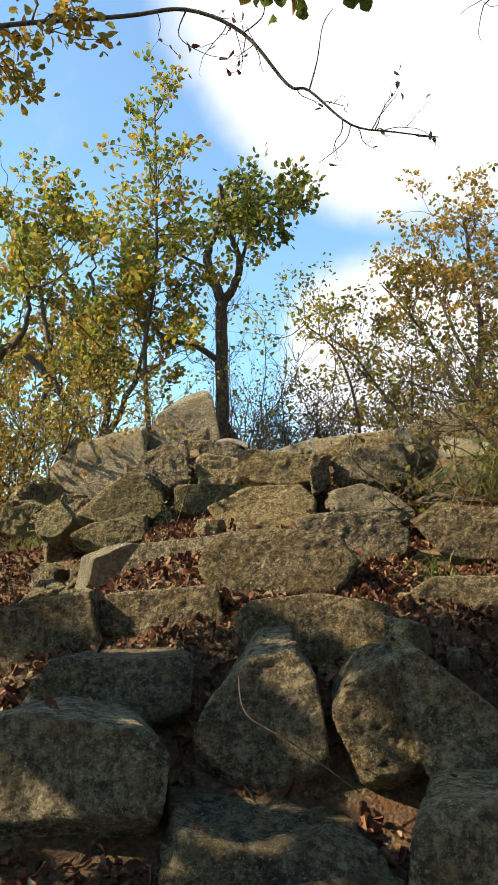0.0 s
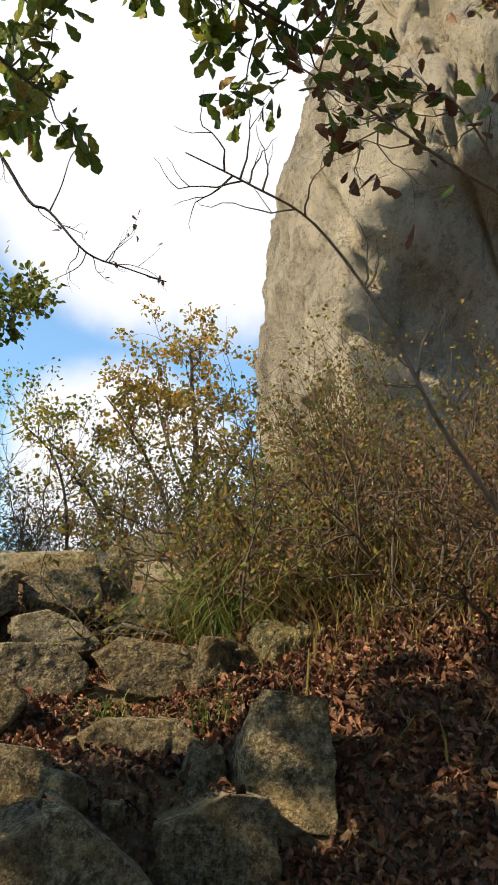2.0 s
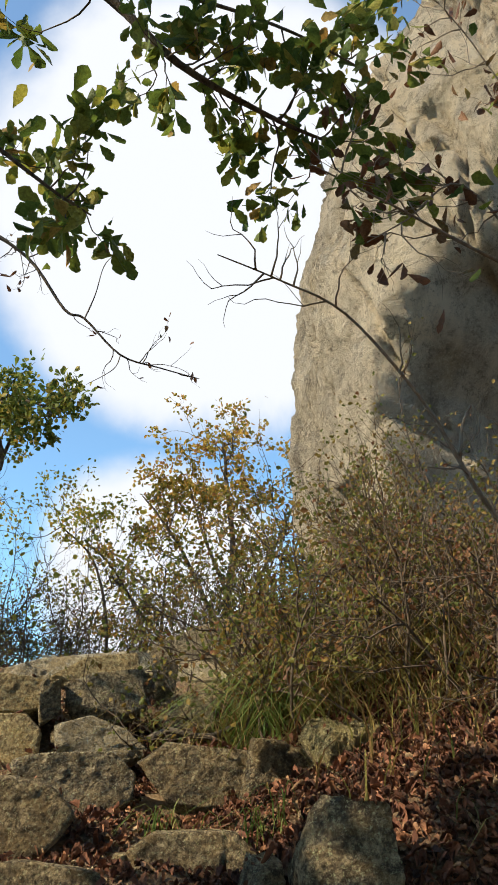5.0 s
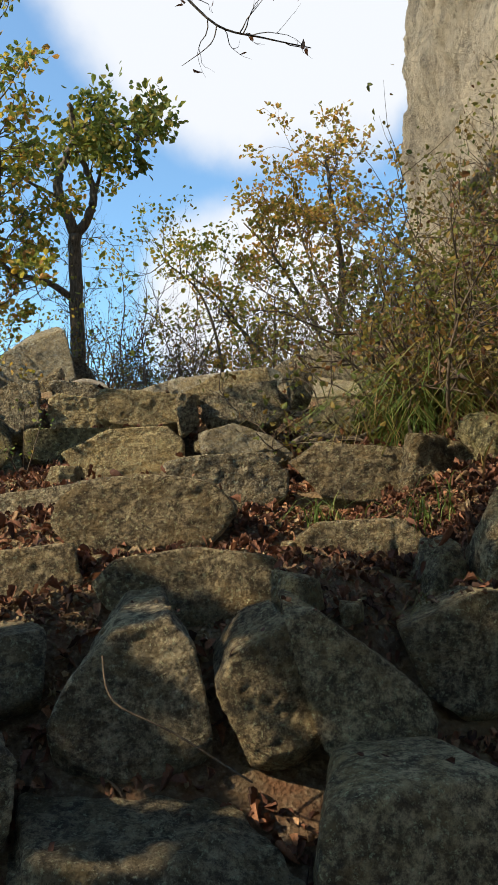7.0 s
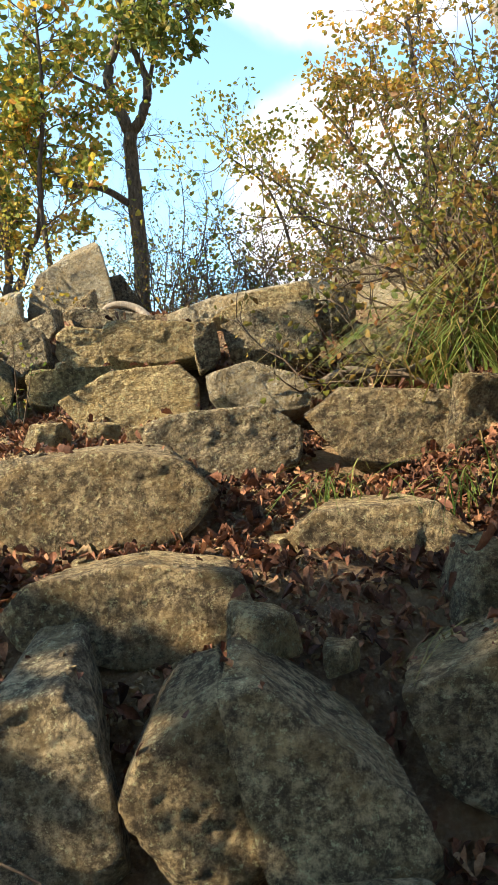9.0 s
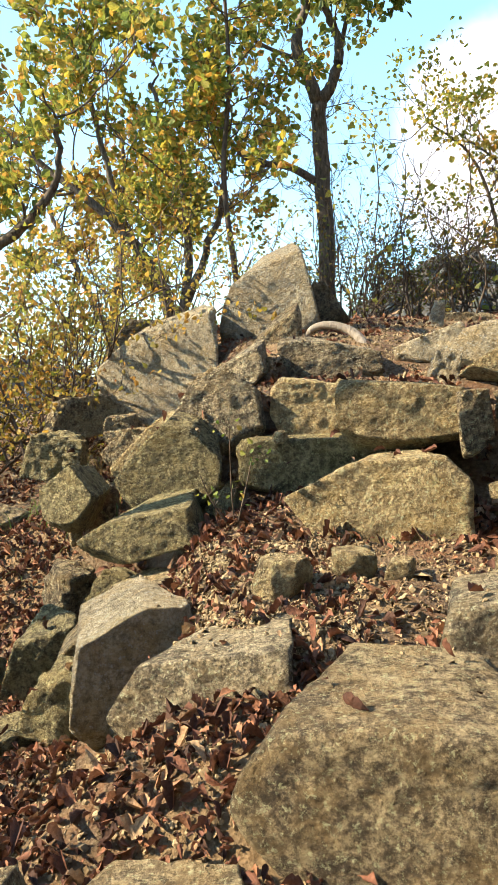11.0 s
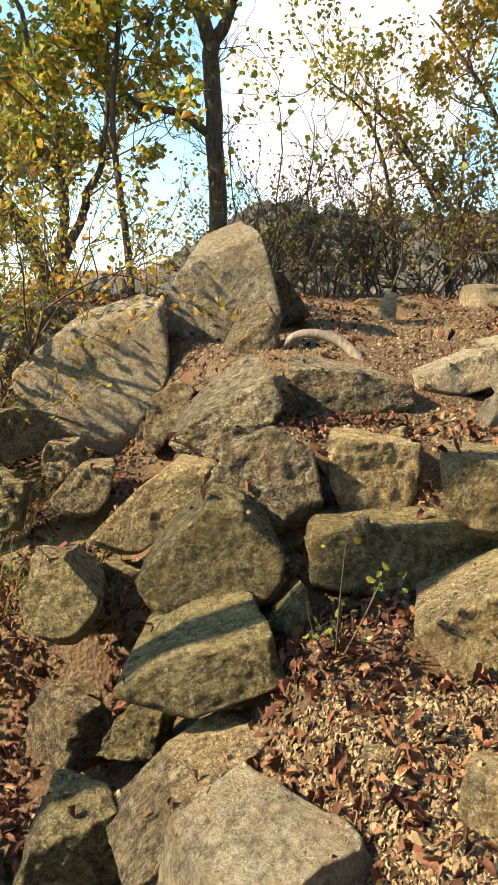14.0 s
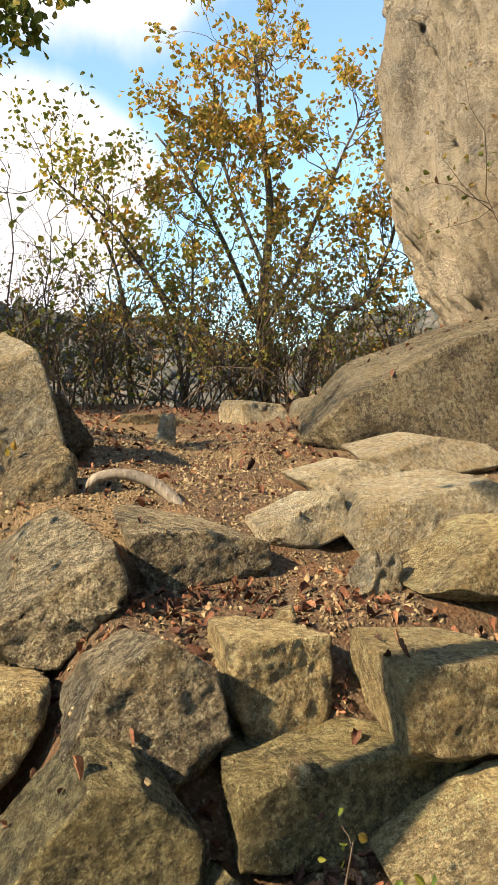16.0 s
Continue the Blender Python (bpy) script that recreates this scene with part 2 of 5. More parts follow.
def gravel_material():
    p = Paint("gravel")
    base = p.ramp(p.island_random(), (0.0, (0.11, 0.077, 0.044)), (0.5, (0.23, 0.165, 0.088)), (1.0, (0.34, 0.26, 0.15)))
    p.bump(p.noise(60, 5, 0.7), 0.5, 0.01)
    return p.finish(base, 0.95)


GRAVEL = gravel_material()

# ---- mesh tools ----


def mesh_from(name, verts, faces, material, smooth=True):
    me = bpy.data.meshes.new(name)
    me.from_pydata(verts if isinstance(verts, list) else verts.tolist(), [], faces if isinstance(faces, list) else faces.tolist())
    me.materials.append(material)
    if smooth:
        me.polygons.foreach_set("use_smooth", [True] * len(me.polygons))
    me.update()
    return me


def part(name, mesh, parent, label=""):
    ob = new(name, mesh)
    ob.parent = parent
    return tagged(ob, label)


def lattice(ix, iy, iz, seed):
    h = (ix * 374761393 + iy * 668265263 + iz * 2147483647 + seed * 974711) & 0xFFFFFFFF
    h = ((h ^ (h >> 13)) * 1274126177) & 0xFFFFFFFF
    return ((h ^ (h >> 16)) & 0xFFFF) / 65535.0


def value_noise(p, seed):
    """Smooth noise in -1..1 at the rows of p."""
    i = np.floor(p).astype(np.int64)
    f = p - i
    f = f * f * (3 - 2 * f)
    total = 0
    for dx in (0, 1):
        for dy in (0, 1):
            for dz in (0, 1):
                w = (f[:, 0] if dx else 1 - f[:, 0]) * (f[:, 1] if dy else 1 - f[:, 1]) * (f[:, 2] if dz else 1 - f[:, 2])
                total = total + w * lattice(i[:, 0] + dx, i[:, 1] + dy, i[:, 2] + dz, seed)
    return total * 2 - 1


def layered_noise(p, seed, octaves=4):
    total, size = 0, 1.0
    for k in range(octaves):
        total = total + value_noise(p * 2 ** k, seed + k) * size
        size *= 0.5
    return total


CUBES = {}


def cube_shell(n):
    """Points on the skin of a cube, n squares along each edge, and its faces."""
    if n not in CUBES:
        index, verts, faces = {}, [], []

        def at(a, b, c):
            key = (a, b, c)
            if key not in index:
                index[key] = len(verts)
                verts.append((2 * a / n - 1, 2 * b / n - 1, 2 * c / n - 1))
            return index[key]

        for i in range(n):
            for j in range(n):
                for k, flip in ((0, True), (n, False)):
                    for axis in range(3):
                        quad = []
                        for da, db in ((0, 0), (1, 0), (1, 1), (0, 1)):
                            c = [i + da, j + db]
                            c.insert(axis, k)
                            quad.append(at(*c))
                        if flip != (axis == 1):
                            quad.reverse()
                        faces.append(quad)
        CUBES[n] = (np.array(verts), faces)
    return CUBES[n]


def rock_shape(w, d, h, seed, cuts=8, sharp=48, rough=1.0, n=16, taper=0.12, ledges=0.0, chop=()):
    """A broken block: flat faces, knocked-off corners, uneven skin. Its base is at z = 0. chop: planes (nx, ny, nz, reach) in a box of half size 1."""
    rng = np.random.default_rng(seed)
    cube, faces = cube_shell(n)
    u = cube / np.linalg.norm(cube, axis=1)[:, None]
    planes = []
    for axis in range(3):
        for sign in (1, -1):
            normal = rng.normal(0, 0.16, 3)
            normal[axis] = sign
            planes.append((normal / np.linalg.norm(normal), rng.uniform(0.92, 1.0)))
    for _ in range(cuts):
        normal = rng.choice([-1, 1], 3) * rng.uniform(0.1, 1, 3)
        normal /= np.linalg.norm(normal)
        planes.append((normal, np.abs(normal).sum() * rng.uniform(0.60, 0.90)))
    for nx_, ny_, nz_, reach in chop:
        normal = np.array((nx_, ny_, nz_), float)
        size_n = np.linalg.norm(normal)
        planes.append((normal / size_n, reach / size_n))
    power = sum((np.maximum(u @ normal, 0) / reach) ** sharp for normal, reach in planes)
    v = u * (power ** (-1 / sharp))[:, None]
    v = np.clip(v, -1.12, 1.12)
    size = np.array((w, d, h)) / 2
    v[:, :2] *= (1 - taper * (v[:, 2:3] + 1) / 2)
    v = v * size
    small = min(w, d, h)
    out = u * size / np.linalg.norm(u * size, axis=1)[:, None]
    p = v + seed * 3.7
    bumps = layered_noise(p / small * 1.6, seed, 3) * 0.028 * small * rough
    steps = layered_noise(p * 6.0, seed + 3, 2)
    bumps += (np.abs(steps) - 0.3) * -0.014 * rough
    grain = layered_noise(p * np.array((15.0, 15.0, 21.0)), seed + 6, 2)
    bumps += (np.abs(grain) - 0.3) * 0.014 * rough
    bumps += value_noise(p * 34.0, seed + 8) * 0.005 * rough
    if ledges:
        s = v[:, 2] / small * ledges + value_noise(v / small * 1.5, seed + 5) * 0.7
        bumps += ((s % 1) ** 2 - 0.3) * 0.05 * small
    v = v + out * bumps[:, None]
    v[:, 2] += h / 2
    return v, faces


ROCKS = []


def rock(x, y, z, w, d, h, yaw=0, pitch=0, roll=0, stone=STONE, label="grey-brown weathered step stone set in the slope", name="step_stone",
         category="stone", group="", **shape):
    """A rock whose base middle is at x, y, z, turned by degrees about its base."""
    seed = shape.pop("seed", len(ROCKS) + 11)
    v, faces = rock_shape(w, d, h, seed, **shape)
    ob = new(name, mesh_from(name, v, faces, stone))
    ob.matrix_world = pose(x, y, z, pitch, roll, yaw)
    ROCKS.append(ob)
    return tagged(ob, label, category, group)


def hull(points):
    """The convex outline round a few points, anticlockwise."""
    pts = sorted(set(points))

    def half(run):
        out = []
        for p in run:
            while len(out) > 1 and (out[-1][0] - out[-2][0]) * (p[1] - out[-2][1]) - (out[-1][1] - out[-2][1]) * (p[0] - out[-2][0]) <= 0:
                out.pop()
            out.append(p)
        return out[:-1]

    return half(pts) + half(pts[::-1])


def stone(y, d, profile, material, label, name, group, n=40, top=0.03, yaw=0, sharp=70, rough=1.0, ledges=0.0, sink=0.06, lean=0.0):
    """A quarried or fallen block: its front profile (x, z corners) at y, running back by d and narrowing; top: how the upper faces tip forward."""
    seed = len(ROCKS) + 11
    rng = np.random.default_rng(seed)
    ring = hull(profile)
    xs, zs = [p[0] for p in ring], [p[1] for p in ring]
    cx, cz = (min(xs) + max(xs)) / 2, (min(zs) + max(zs)) / 2
    half_size = np.array(((max(xs) - min(xs)) / 2, d / 2, (max(zs) - min(zs)) / 2))
    planes = []
    for (ax, az), (bx, bz) in zip(ring, ring[1:] + ring[:1]):
        ax, bx = (ax - cx) / half_size[0], (bx - cx) / half_size[0]
        az, bz = (az - cz) / half_size[2], (bz - cz) / half_size[2]
        nx_, nz_ = bz - az, ax - bx
        length = math.hypot(nx_, nz_)
        if length < 0.02:
            continue
        nx_, nz_ = nx_ / length, nz_ / length
        ny_ = top * max(nz_, 0) + 0.16 * abs(nx_) + rng.uniform(-0.05, 0.08)
        reach = nx_ * ax + nz_ * az + ny_ * (-0.4 if top < 0 and nz_ > 0.3 else -1) + max(-nz_, 0) * sink / half_size[2]
        planes.append((np.array((nx_, ny_, nz_)), reach))
    planes.append((np.array((rng.normal(0, 0.10), -1.0, lean + rng.uniform(0.05, 0.28))), 1.0))
    planes.append((np.array((rng.normal(0, 0.10), 1.0, rng.uniform(0.0, 0.3))), 1.0))
    for _ in range(11):
        normal = rng.choice([-1, 1], 3) * rng.uniform(0.1, 1, 3)
        planes.append((normal, np.abs(normal).sum() * rng.uniform(0.80, 0.94)))
    cube, faces = cube_shell(n)
    u = cube / np.linalg.norm(cube, axis=1)[:, None]
    warp = u + np.stack([value_noise(u * 2.2 + seed * 1.7, seed + k) for k in (20, 21, 22)], 1) * 0.025 * rough
    power = sum((np.maximum(warp @ normal, 0) / max(reach, 0.12)) ** sharp for normal, reach in planes)
    v = np.clip(u * (np.maximum(power, 1e-12) ** (-1 / sharp))[:, None], -1.5, 1.5) * half_size
    out = u * half_size / np.linalg.norm(u * half_size, axis=1)[:, None]
    small = min(2 * half_size)
    p = v + seed * 3.7
    bumps = layered_noise(p * 5.0, seed, 3) * 0.007 * rough
    bumps += (np.abs(layered_noise(p * np.array((10.0, 10.0, 15.0)), seed + 3, 3)) - 0.3) * 0.002 * rough
    bumps += layered_noise(p * np.array((26.0, 26.0, 34.0)), seed + 6, 2) * 0.0038 * rough
    if ledges:
        s = v[:, 2] / small * ledges + value_noise(v / small * 1.5, seed + 5) * 0.7
        bumps += ((s % 1) ** 2 - 0.3) * 0.05 * small
    v = v + out * bumps[:, None]
    v[:, 1] += half_size[1]
    v[:, 2] += half_size[2]
    ob = new(name, mesh_from(name, v, faces, material))
    ob.matrix_world = pose(cx, y, min(zs), 0, 0, yaw)
    ROCKS.append(ob)
    return tagged(ob, label, "stone" if name == "step_stone" else "boulder", group)


# ---- ground ----


def ease(a, b, x):
    t = np.clip((x - a) / (b - a), 0, 1)
    return t * t * (3 - 2 * t)


STAIR_Y = [-40, -5, 1.2, 2.4, 2.8, 3.15, 3.4, 3.52, 3.62, 3.8, 4.1, 4.35, 4.6, 4.85, 5.6, 5.95, 6.12, 6.35, 6.5, 6.65, 7.2, 7.45, 8.1, 9.6, 11.5, 14, 20, 60]
STAIR_Z = [-3.0, -0.35, 0.0, 0.22, 0.34, 0.50, 0.70, 0.86, 0.92, 1.05, 1.09, 1.21, 1.25, 1.35, 1.40, 1.46, 1.49, 1.64, 1.78, 1.92, 1.95, 2.04, 2.18, 2.30, 2.40, 2.45, 1.6, -8.0]


def height(x, y):
    """The ground's height in metres."""
    x, y = np.asarray(x, float), np.asarray(y, float)
    z = np.interp(y, STAIR_Y, STAIR_Z)
    edge = np.interp(y, [0, 3, 4.1, 4.6, 5, 5.6, 6.5, 8, 9, 14], [-0.9, -0.75, -0.6, -0.22, -0.25, -0.48, -0.5, -0.62, -1.2, -3.0])
    left = np.maximum(edge - x, 0)
    gully = np.interp(y, [1, 3, 4, 5.3, 6.8, 8, 10, 14], [0.2, 0.25, 0.45, 0.66, 0.66, 0.78, 0.8, 0.8])
    z = z - gully * ease(0, 0.7, left) - 0.22 * np.maximum(left - 0.7, 0)
    foot = np.interp(y, [-2, 2, 3.5, 5.2, 6.5, 9, 14], [1.5, 1.25, 1.28, 1.35, 1.75, 4.1, 6.0])
    right = np.maximum(x - foot, 0)
    z = z + 0.55 * np.minimum(right, 0.6) + 0.42 * np.clip(right - 0.6, 0, 6)
    far = np.hypot(x, y - 5)
    valley = np.clip(far - 30, 0, 60) * 0.10
    ridge = 0.125 + 0.025 * np.sin(np.arctan2(x, y) * 9 + 0.5) + 0.02 * np.sin(np.arctan2(x, y) * 23)
    z = z - valley + np.clip(far - 95, 0, 170) * ridge * 1.55 - np.clip(far - 265, 0, 1000) * 0.02
    p = np.stack([x.ravel(), y.ravel(), np.zeros(x.size)], 1)
    near = np.exp(-(far / 30) ** 2)
    z = z + (layered_noise(p * 1.3, 3, 4).reshape(x.shape) * 0.05 + layered_noise(p * 7, 8, 2).reshape(x.shape) * 0.014) * near
    z = z + layered_noise(p * 0.02, 21, 4).reshape(x.shape) * 6 * ease(60, 200, far)
    return z


def graded(lo, hi, step, reach):
    inner = np.arange(lo, hi + 1e-6, step)
    grow = [step]
    while sum(grow) < reach:
        grow.append(grow[-1] * 1.16)
    steps = np.cumsum(grow)
    return np.concatenate([lo - steps[::-1], inner, hi + steps])


gx, gy = graded(-3.6, 4.4, 0.075, 900), graded(0.0, 13.0, 0.075, 900)
GX, GY = np.meshgrid(gx, gy)
GZ = height(GX, GY)
verts = np.stack([GX.ravel(), GY.ravel(), GZ.ravel()], 1)
nx, ny = len(gx), len(gy)
idx = np.arange(nx * ny).reshape(ny, nx)
quads = np.stack([idx[:-1, :-1].ravel(), idx[:-1, 1:].ravel(), idx[1:, 1:].ravel(), idx[1:, :-1].ravel()], 1)
ground = tagged(new("ground", mesh_from("ground", verts, quads, SOIL)), "brown leaf-strewn gravelly hillside soil", "ground", kind="structure")

# ---- stone steps, from the lowest up ----
STEP = "rough stone steps"
rock(0.22, 2.98, 0.10, 0.74, 0.52, 0.44, 2, 2, 0, GREY_STONE, "wide grey flat-topped step stone with split layers", group=STEP, ledges=3.0, taper=0.03, cuts=3, n=48)
rock(1.56, 3.56, 0.86, 0.42, 0.30, 0.52, -18, -6, 4, STONE, "upright brown slab stone against the leafy bank", group=STEP, n=29, taper=0.3)
rock(1.32, 3.72, 0.95, 0.18, 0.2, 0.22, 8, 0, 0, STONE, "small squarish stone wedged beside the steps", group=STEP, n=19)
stone(3.74, 0.36, [(-0.50, 1.14), (-0.01, 1.19), (0.03, 0.95), (-0.21, 0.89), (-0.48, 0.90)], STONE, "square-faced brown step stone with chiselled front", "step_stone", STEP, n=44)
stone(3.66, 0.42, [(-0.96, 1.06), (-0.76, 1.12), (-0.52, 1.16), (-0.48, 0.96), (-0.74, 0.83), (-0.97, 0.80)], STONE, "angular brown step stone at the stair edge", "step_stone", STEP, n=40)
stone(3.36, 0.34, [(-0.63, 0.93), (-0.07, 0.96), (-0.10, 0.76), (-0.27, 0.70), (-0.71, 0.71)], GREY_STONE, "long grey step stone with a level top", "step_stone", STEP, n=46)
stone(2.98, 0.36, [(-0.75, 0.81), (-0.52, 0.83), (-0.17, 0.79), (-0.10, 0.73), (-0.14, 0.51), (-0.73, 0.46)], GREY_STONE, "large dark grey squared step stone", "step_stone", STEP, n=46)
stone(3.22, 0.4, [(0.04, 0.88), (0.13, 0.99), (0.28, 1.02), (0.35, 0.94), (0.42, 0.58), (-0.03, 0.57), (-0.05, 0.72)], GREY_STONE, "blocky grey step stone with a sloping rough top", "step_stone", STEP, n=56, top=-0.22, rough=1.15)
stone(3.16, 0.36, [(0.42, 0.84), (0.47, 0.93), (0.62, 1.00), (0.70, 0.83), (0.74, 0.63), (0.51, 0.63)], STONE, "rounded dark boulder leaning on its neighbour", "step_stone", STEP, n=50, top=-0.2, rough=1.15)
stone(3.12, 0.38, [(0.61, 1.02), (0.70, 1.03), (0.79, 0.93), (1.01, 0.80), (1.07, 0.60), (0.77, 0.61), (0.66, 0.83)], STONE, "pointed step stone with a pale broken facet", "step_stone", STEP, n=54, top=-0.12, rough=1.15)
stone(3.3, 0.4, [(1.02, 0.95), (1.26, 1.05), (1.46, 1.04), (1.49, 0.77), (1.25, 0.68), (1.08, 0.79)], STONE, "dark angular stone at the foot of the bank", "step_stone", STEP, n=44)
stone(2.66, 0.46, [(0.58, 0.68), (0.67, 0.72), (1.07, 0.73), (1.13, 0.63), (1.13, 0.40), (0.55, 0.44)], STONE, "rounded brown-grey step stone beside dry leaves", "step_stone", STEP, n=48, sharp=16)
stone(3.62, 0.34, [(0.05, 1.08), (0.11, 1.14), (0.38, 1.18), (0.69, 1.14), (0.71, 1.02), (0.58, 0.94), (0.14, 0.95)], STONE, "long rounded step stone with a pitted front", "step_stone", STEP, n=52, sharp=26)
stone(3.95, 0.38, [(0.83, 1.19), (0.89, 1.23), (1.30, 1.25), (1.47, 1.10), (1.43, 0.97), (0.98, 0.96)], STONE, "long dark step stone under the soil bank", "step_stone", STEP, n=46)
stone(4.1, 0.56, [(-0.14, 1.28), (-0.09, 1.40), (0.25, 1.43), (0.51, 1.40), (0.59, 1.31), (0.47, 1.15), (-0.01, 1.12)], STONE, "big rounded step stone with a grey flat top", "step_stone", STEP, n=56, sharp=26)
stone(4.55, 0.40, [(-0.60, 1.15), (-0.50, 1.33), (-0.06, 1.40), (-0.06, 1.12), (-0.50, 1.08)], GREY_STONE, "broad grey step stone with a rough level top", "step_stone", STEP, n=50)
stone(4.62, 0.42, [(0.32, 1.49), (0.46, 1.52), (0.81, 1.54), (0.94, 1.44), (0.93, 1.25), (0.63, 1.25), (0.31, 1.39)], GREY_STONE, "flat-topped grey step stone with crisp edges", "step_stone", STEP, n=48)
stone(4.4, 0.28, [(0.59, 1.24), (1.03, 1.22), (1.02, 1.14), (0.62, 1.12)], STONE, "low flat riser stone among dry leaves", "step_stone", STEP, n=30)
stone(4.6, 0.42, [(0.97, 1.51), (1.09, 1.59), (1.58, 1.56), (1.60, 1.36), (1.18, 1.29), (1.08, 1.39)], STONE, "blocky brown step stone with a dark front", "step_stone", STEP, n=44)
stone(5.65, 0.46, [(-0.22, 1.58), (0.02, 1.71), (0.41, 1.74), (0.50, 1.65), (0.49, 1.43), (-0.08, 1.41)], OCHRE_STONE, "rounded ochre step stone in dappled sun", "step_stone", STEP, n=52, sharp=28)
stone(6.12, 0.5, [(-0.53, 1.74), (0.05, 1.75), (0.23, 1.70), (0.05, 1.62), (-0.13, 1.51), (-0.49, 1.49)], MOSSY_STONE, "flat greenish slab with overhanging edge", "step_stone", STEP, n=50, ledges=1.5)
stone(5.28, 0.42, [(0.56, 1.67), (0.76, 1.73), (0.98, 1.66), (1.10, 1.56), (0.97, 1.47), (0.60, 1.48)], PALE_STONE, "light step stone with a sunlit sloping top", "step_stone", STEP, n=44)
stone(6.05, 0.44, [(-0.06, 2.02), (0.52, 1.97), (0.62, 1.77), (0.40, 1.75), (0.10, 1.74), (-0.01, 1.80)], OCHRE_STONE, "pitted squared block on the upper steps", "step_stone", STEP, n=56, rough=1.25)
stone(6.02, 0.42, [(0.63, 1.96), (0.80, 2.03), (1.17, 2.09), (1.21, 1.82), (1.06, 1.72), (0.70, 1.73)], GREY_STONE, "dark angular step stone with broken corners", "step_stone", STEP, n=46)
stone(5.95, 0.28, [(0.46, 1.97), (0.60, 1.98), (0.62, 1.82), (0.49, 1.71)], STONE, "narrow upright filler stone", "step_stone", STEP, n=26)
stone(6.6, 0.5, [(0.55, 2.03), (0.80, 2.19), (1.22, 2.27), (1.24, 2.14), (0.69, 1.98)], OCHRE_STONE, "flat ochre slab at the head of the steps", "step_stone", STEP, n=40)
stone(5.7, 0.4, [(1.29, 1.80), (1.41, 1.89), (1.60, 1.93), (1.62, 1.65), (1.30, 1.67)], GREY_STONE, "grey stone half buried under hanging grass", "step_stone", STEP, n=36)
stone(5.95, 0.26, [(1.23, 2.13), (1.39, 2.17), (1.38, 1.93), (1.25, 1.95)], GREY_STONE, "small upright grey stone under the grass", "step_stone", STEP, n=26)
stone(6.42, 0.36, [(-0.41, 2.01), (-0.21, 2.01), (-0.01, 1.98), (-0.04, 1.85), (-0.20, 1.68), (-0.32, 1.77), (-0.40, 1.88)], OCHRE_STONE, "chunky ochre stone with an undercut side", "step_stone", STEP, n=46, rough=1.3)
stone(4.98, 0.50, [(-0.88, 1.02), (-0.84, 1.24), (-0.62, 1.32), (-0.40, 1.30), (-0.42, 0.95), (-0.80, 0.86)], PALE_STONE, "pale block stone with a bright broken side", "step_stone", STEP, n=56, yaw=34)

# ---- rocks along the outer edge of the steps ----
EDGE = "boulders along the edge"
EL = "tilted brown boulder among fallen leaves"
stone(6.35, 0.42, [(-0.81, 1.99), (-0.62, 2.08), (-0.46, 1.98), (-0.43, 1.80), (-0.59, 1.66), (-0.75, 1.77), (-0.89, 1.85)], GREY_STONE, "dark mottled boulder with a broken top", "boulder", EDGE, n=52, rough=1.25)
stone(6.14, 0.3, [(-0.88, 1.84), (-0.75, 1.81), (-0.60, 1.67), (-0.62, 1.47), (-0.78, 1.41), (-1.09, 1.43), (-1.14, 1.57)], MOSSY_STONE, "broad mossy slab with a smooth front", "boulder", EDGE, n=48, top=-0.3, rough=0.8)
stone(6.75, 0.5, [(-1.46, 1.46), (-1.28, 1.65), (-1.07, 1.83), (-0.85, 1.82), (-0.98, 1.63), (-1.26, 1.45)], OCHRE_STONE, "long leaning ochre slab", "boulder", EDGE, n=44)
stone(7.05, 0.8, [(-1.07, 1.87), (-0.90, 2.04), (-0.53, 2.23), (-0.52, 2.08), (-0.80, 1.84), (-1.04, 1.79)], GREY_STONE, "dark layered outcrop below the big boulder", "boulder", EDGE, n=46, ledges=2.0, rough=1.2, top=-0.3)
stone(8.15, 0.5, [(-0.89, 1.96), (-0.78, 2.25), (-0.50, 2.45), (-0.43, 2.38), (-0.42, 2.14), (-0.71, 1.99)], STONE, "wedge-shaped brown stone under the pointed boulder", "boulder", EDGE, n=40, top=-0.4)
stone(8.85, 0.62, [(-1.22, 2.17), (-1.18, 2.46), (-1.05, 2.77), (-0.55, 2.99), (-0.48, 2.92), (-0.36, 2.39), (-0.65, 2.07), (-1.13, 2.07)], PALE_STONE, "tall pointed boulder with a pale sunlit face", "boulder", EDGE, n=64, top=-0.25)
stone(9.05, 0.5, [(-0.48, 2.67), (-0.35, 2.70), (-0.15, 2.41), (-0.35, 2.32), (-0.46, 2.38)], STONE, "narrow split stone behind the pointed boulder", "boulder", EDGE, n=34)
stone(8.5, 0.44, [(-1.13, 2.52), (-1.32, 2.48), (-1.84, 2.33), (-2.19, 2.04), (-2.17, 1.80), (-1.50, 1.52), (-1.27, 1.89), (-1.15, 2.07)], PALE_STONE, "large flat grey slab leaning on the slope", "boulder", EDGE, n=60, top=-0.2)
stone(8.0, 0.36, [(-1.25, 1.94), (-1.08, 2.05), (-0.98, 1.99), (-1.21, 1.65), (-1.30, 1.63)], STONE, "dark wedge stone leaning against a slab", "boulder", EDGE, n=34)
stone(7.4, 0.36, [(-1.72, 1.50), (-1.59, 1.66), (-1.38, 1.67), (-1.41, 1.56), (-1.54, 1.41), (-1.72, 1.43)], STONE, "brown wedge stone among fallen leaves", "boulder", EDGE, n=34)
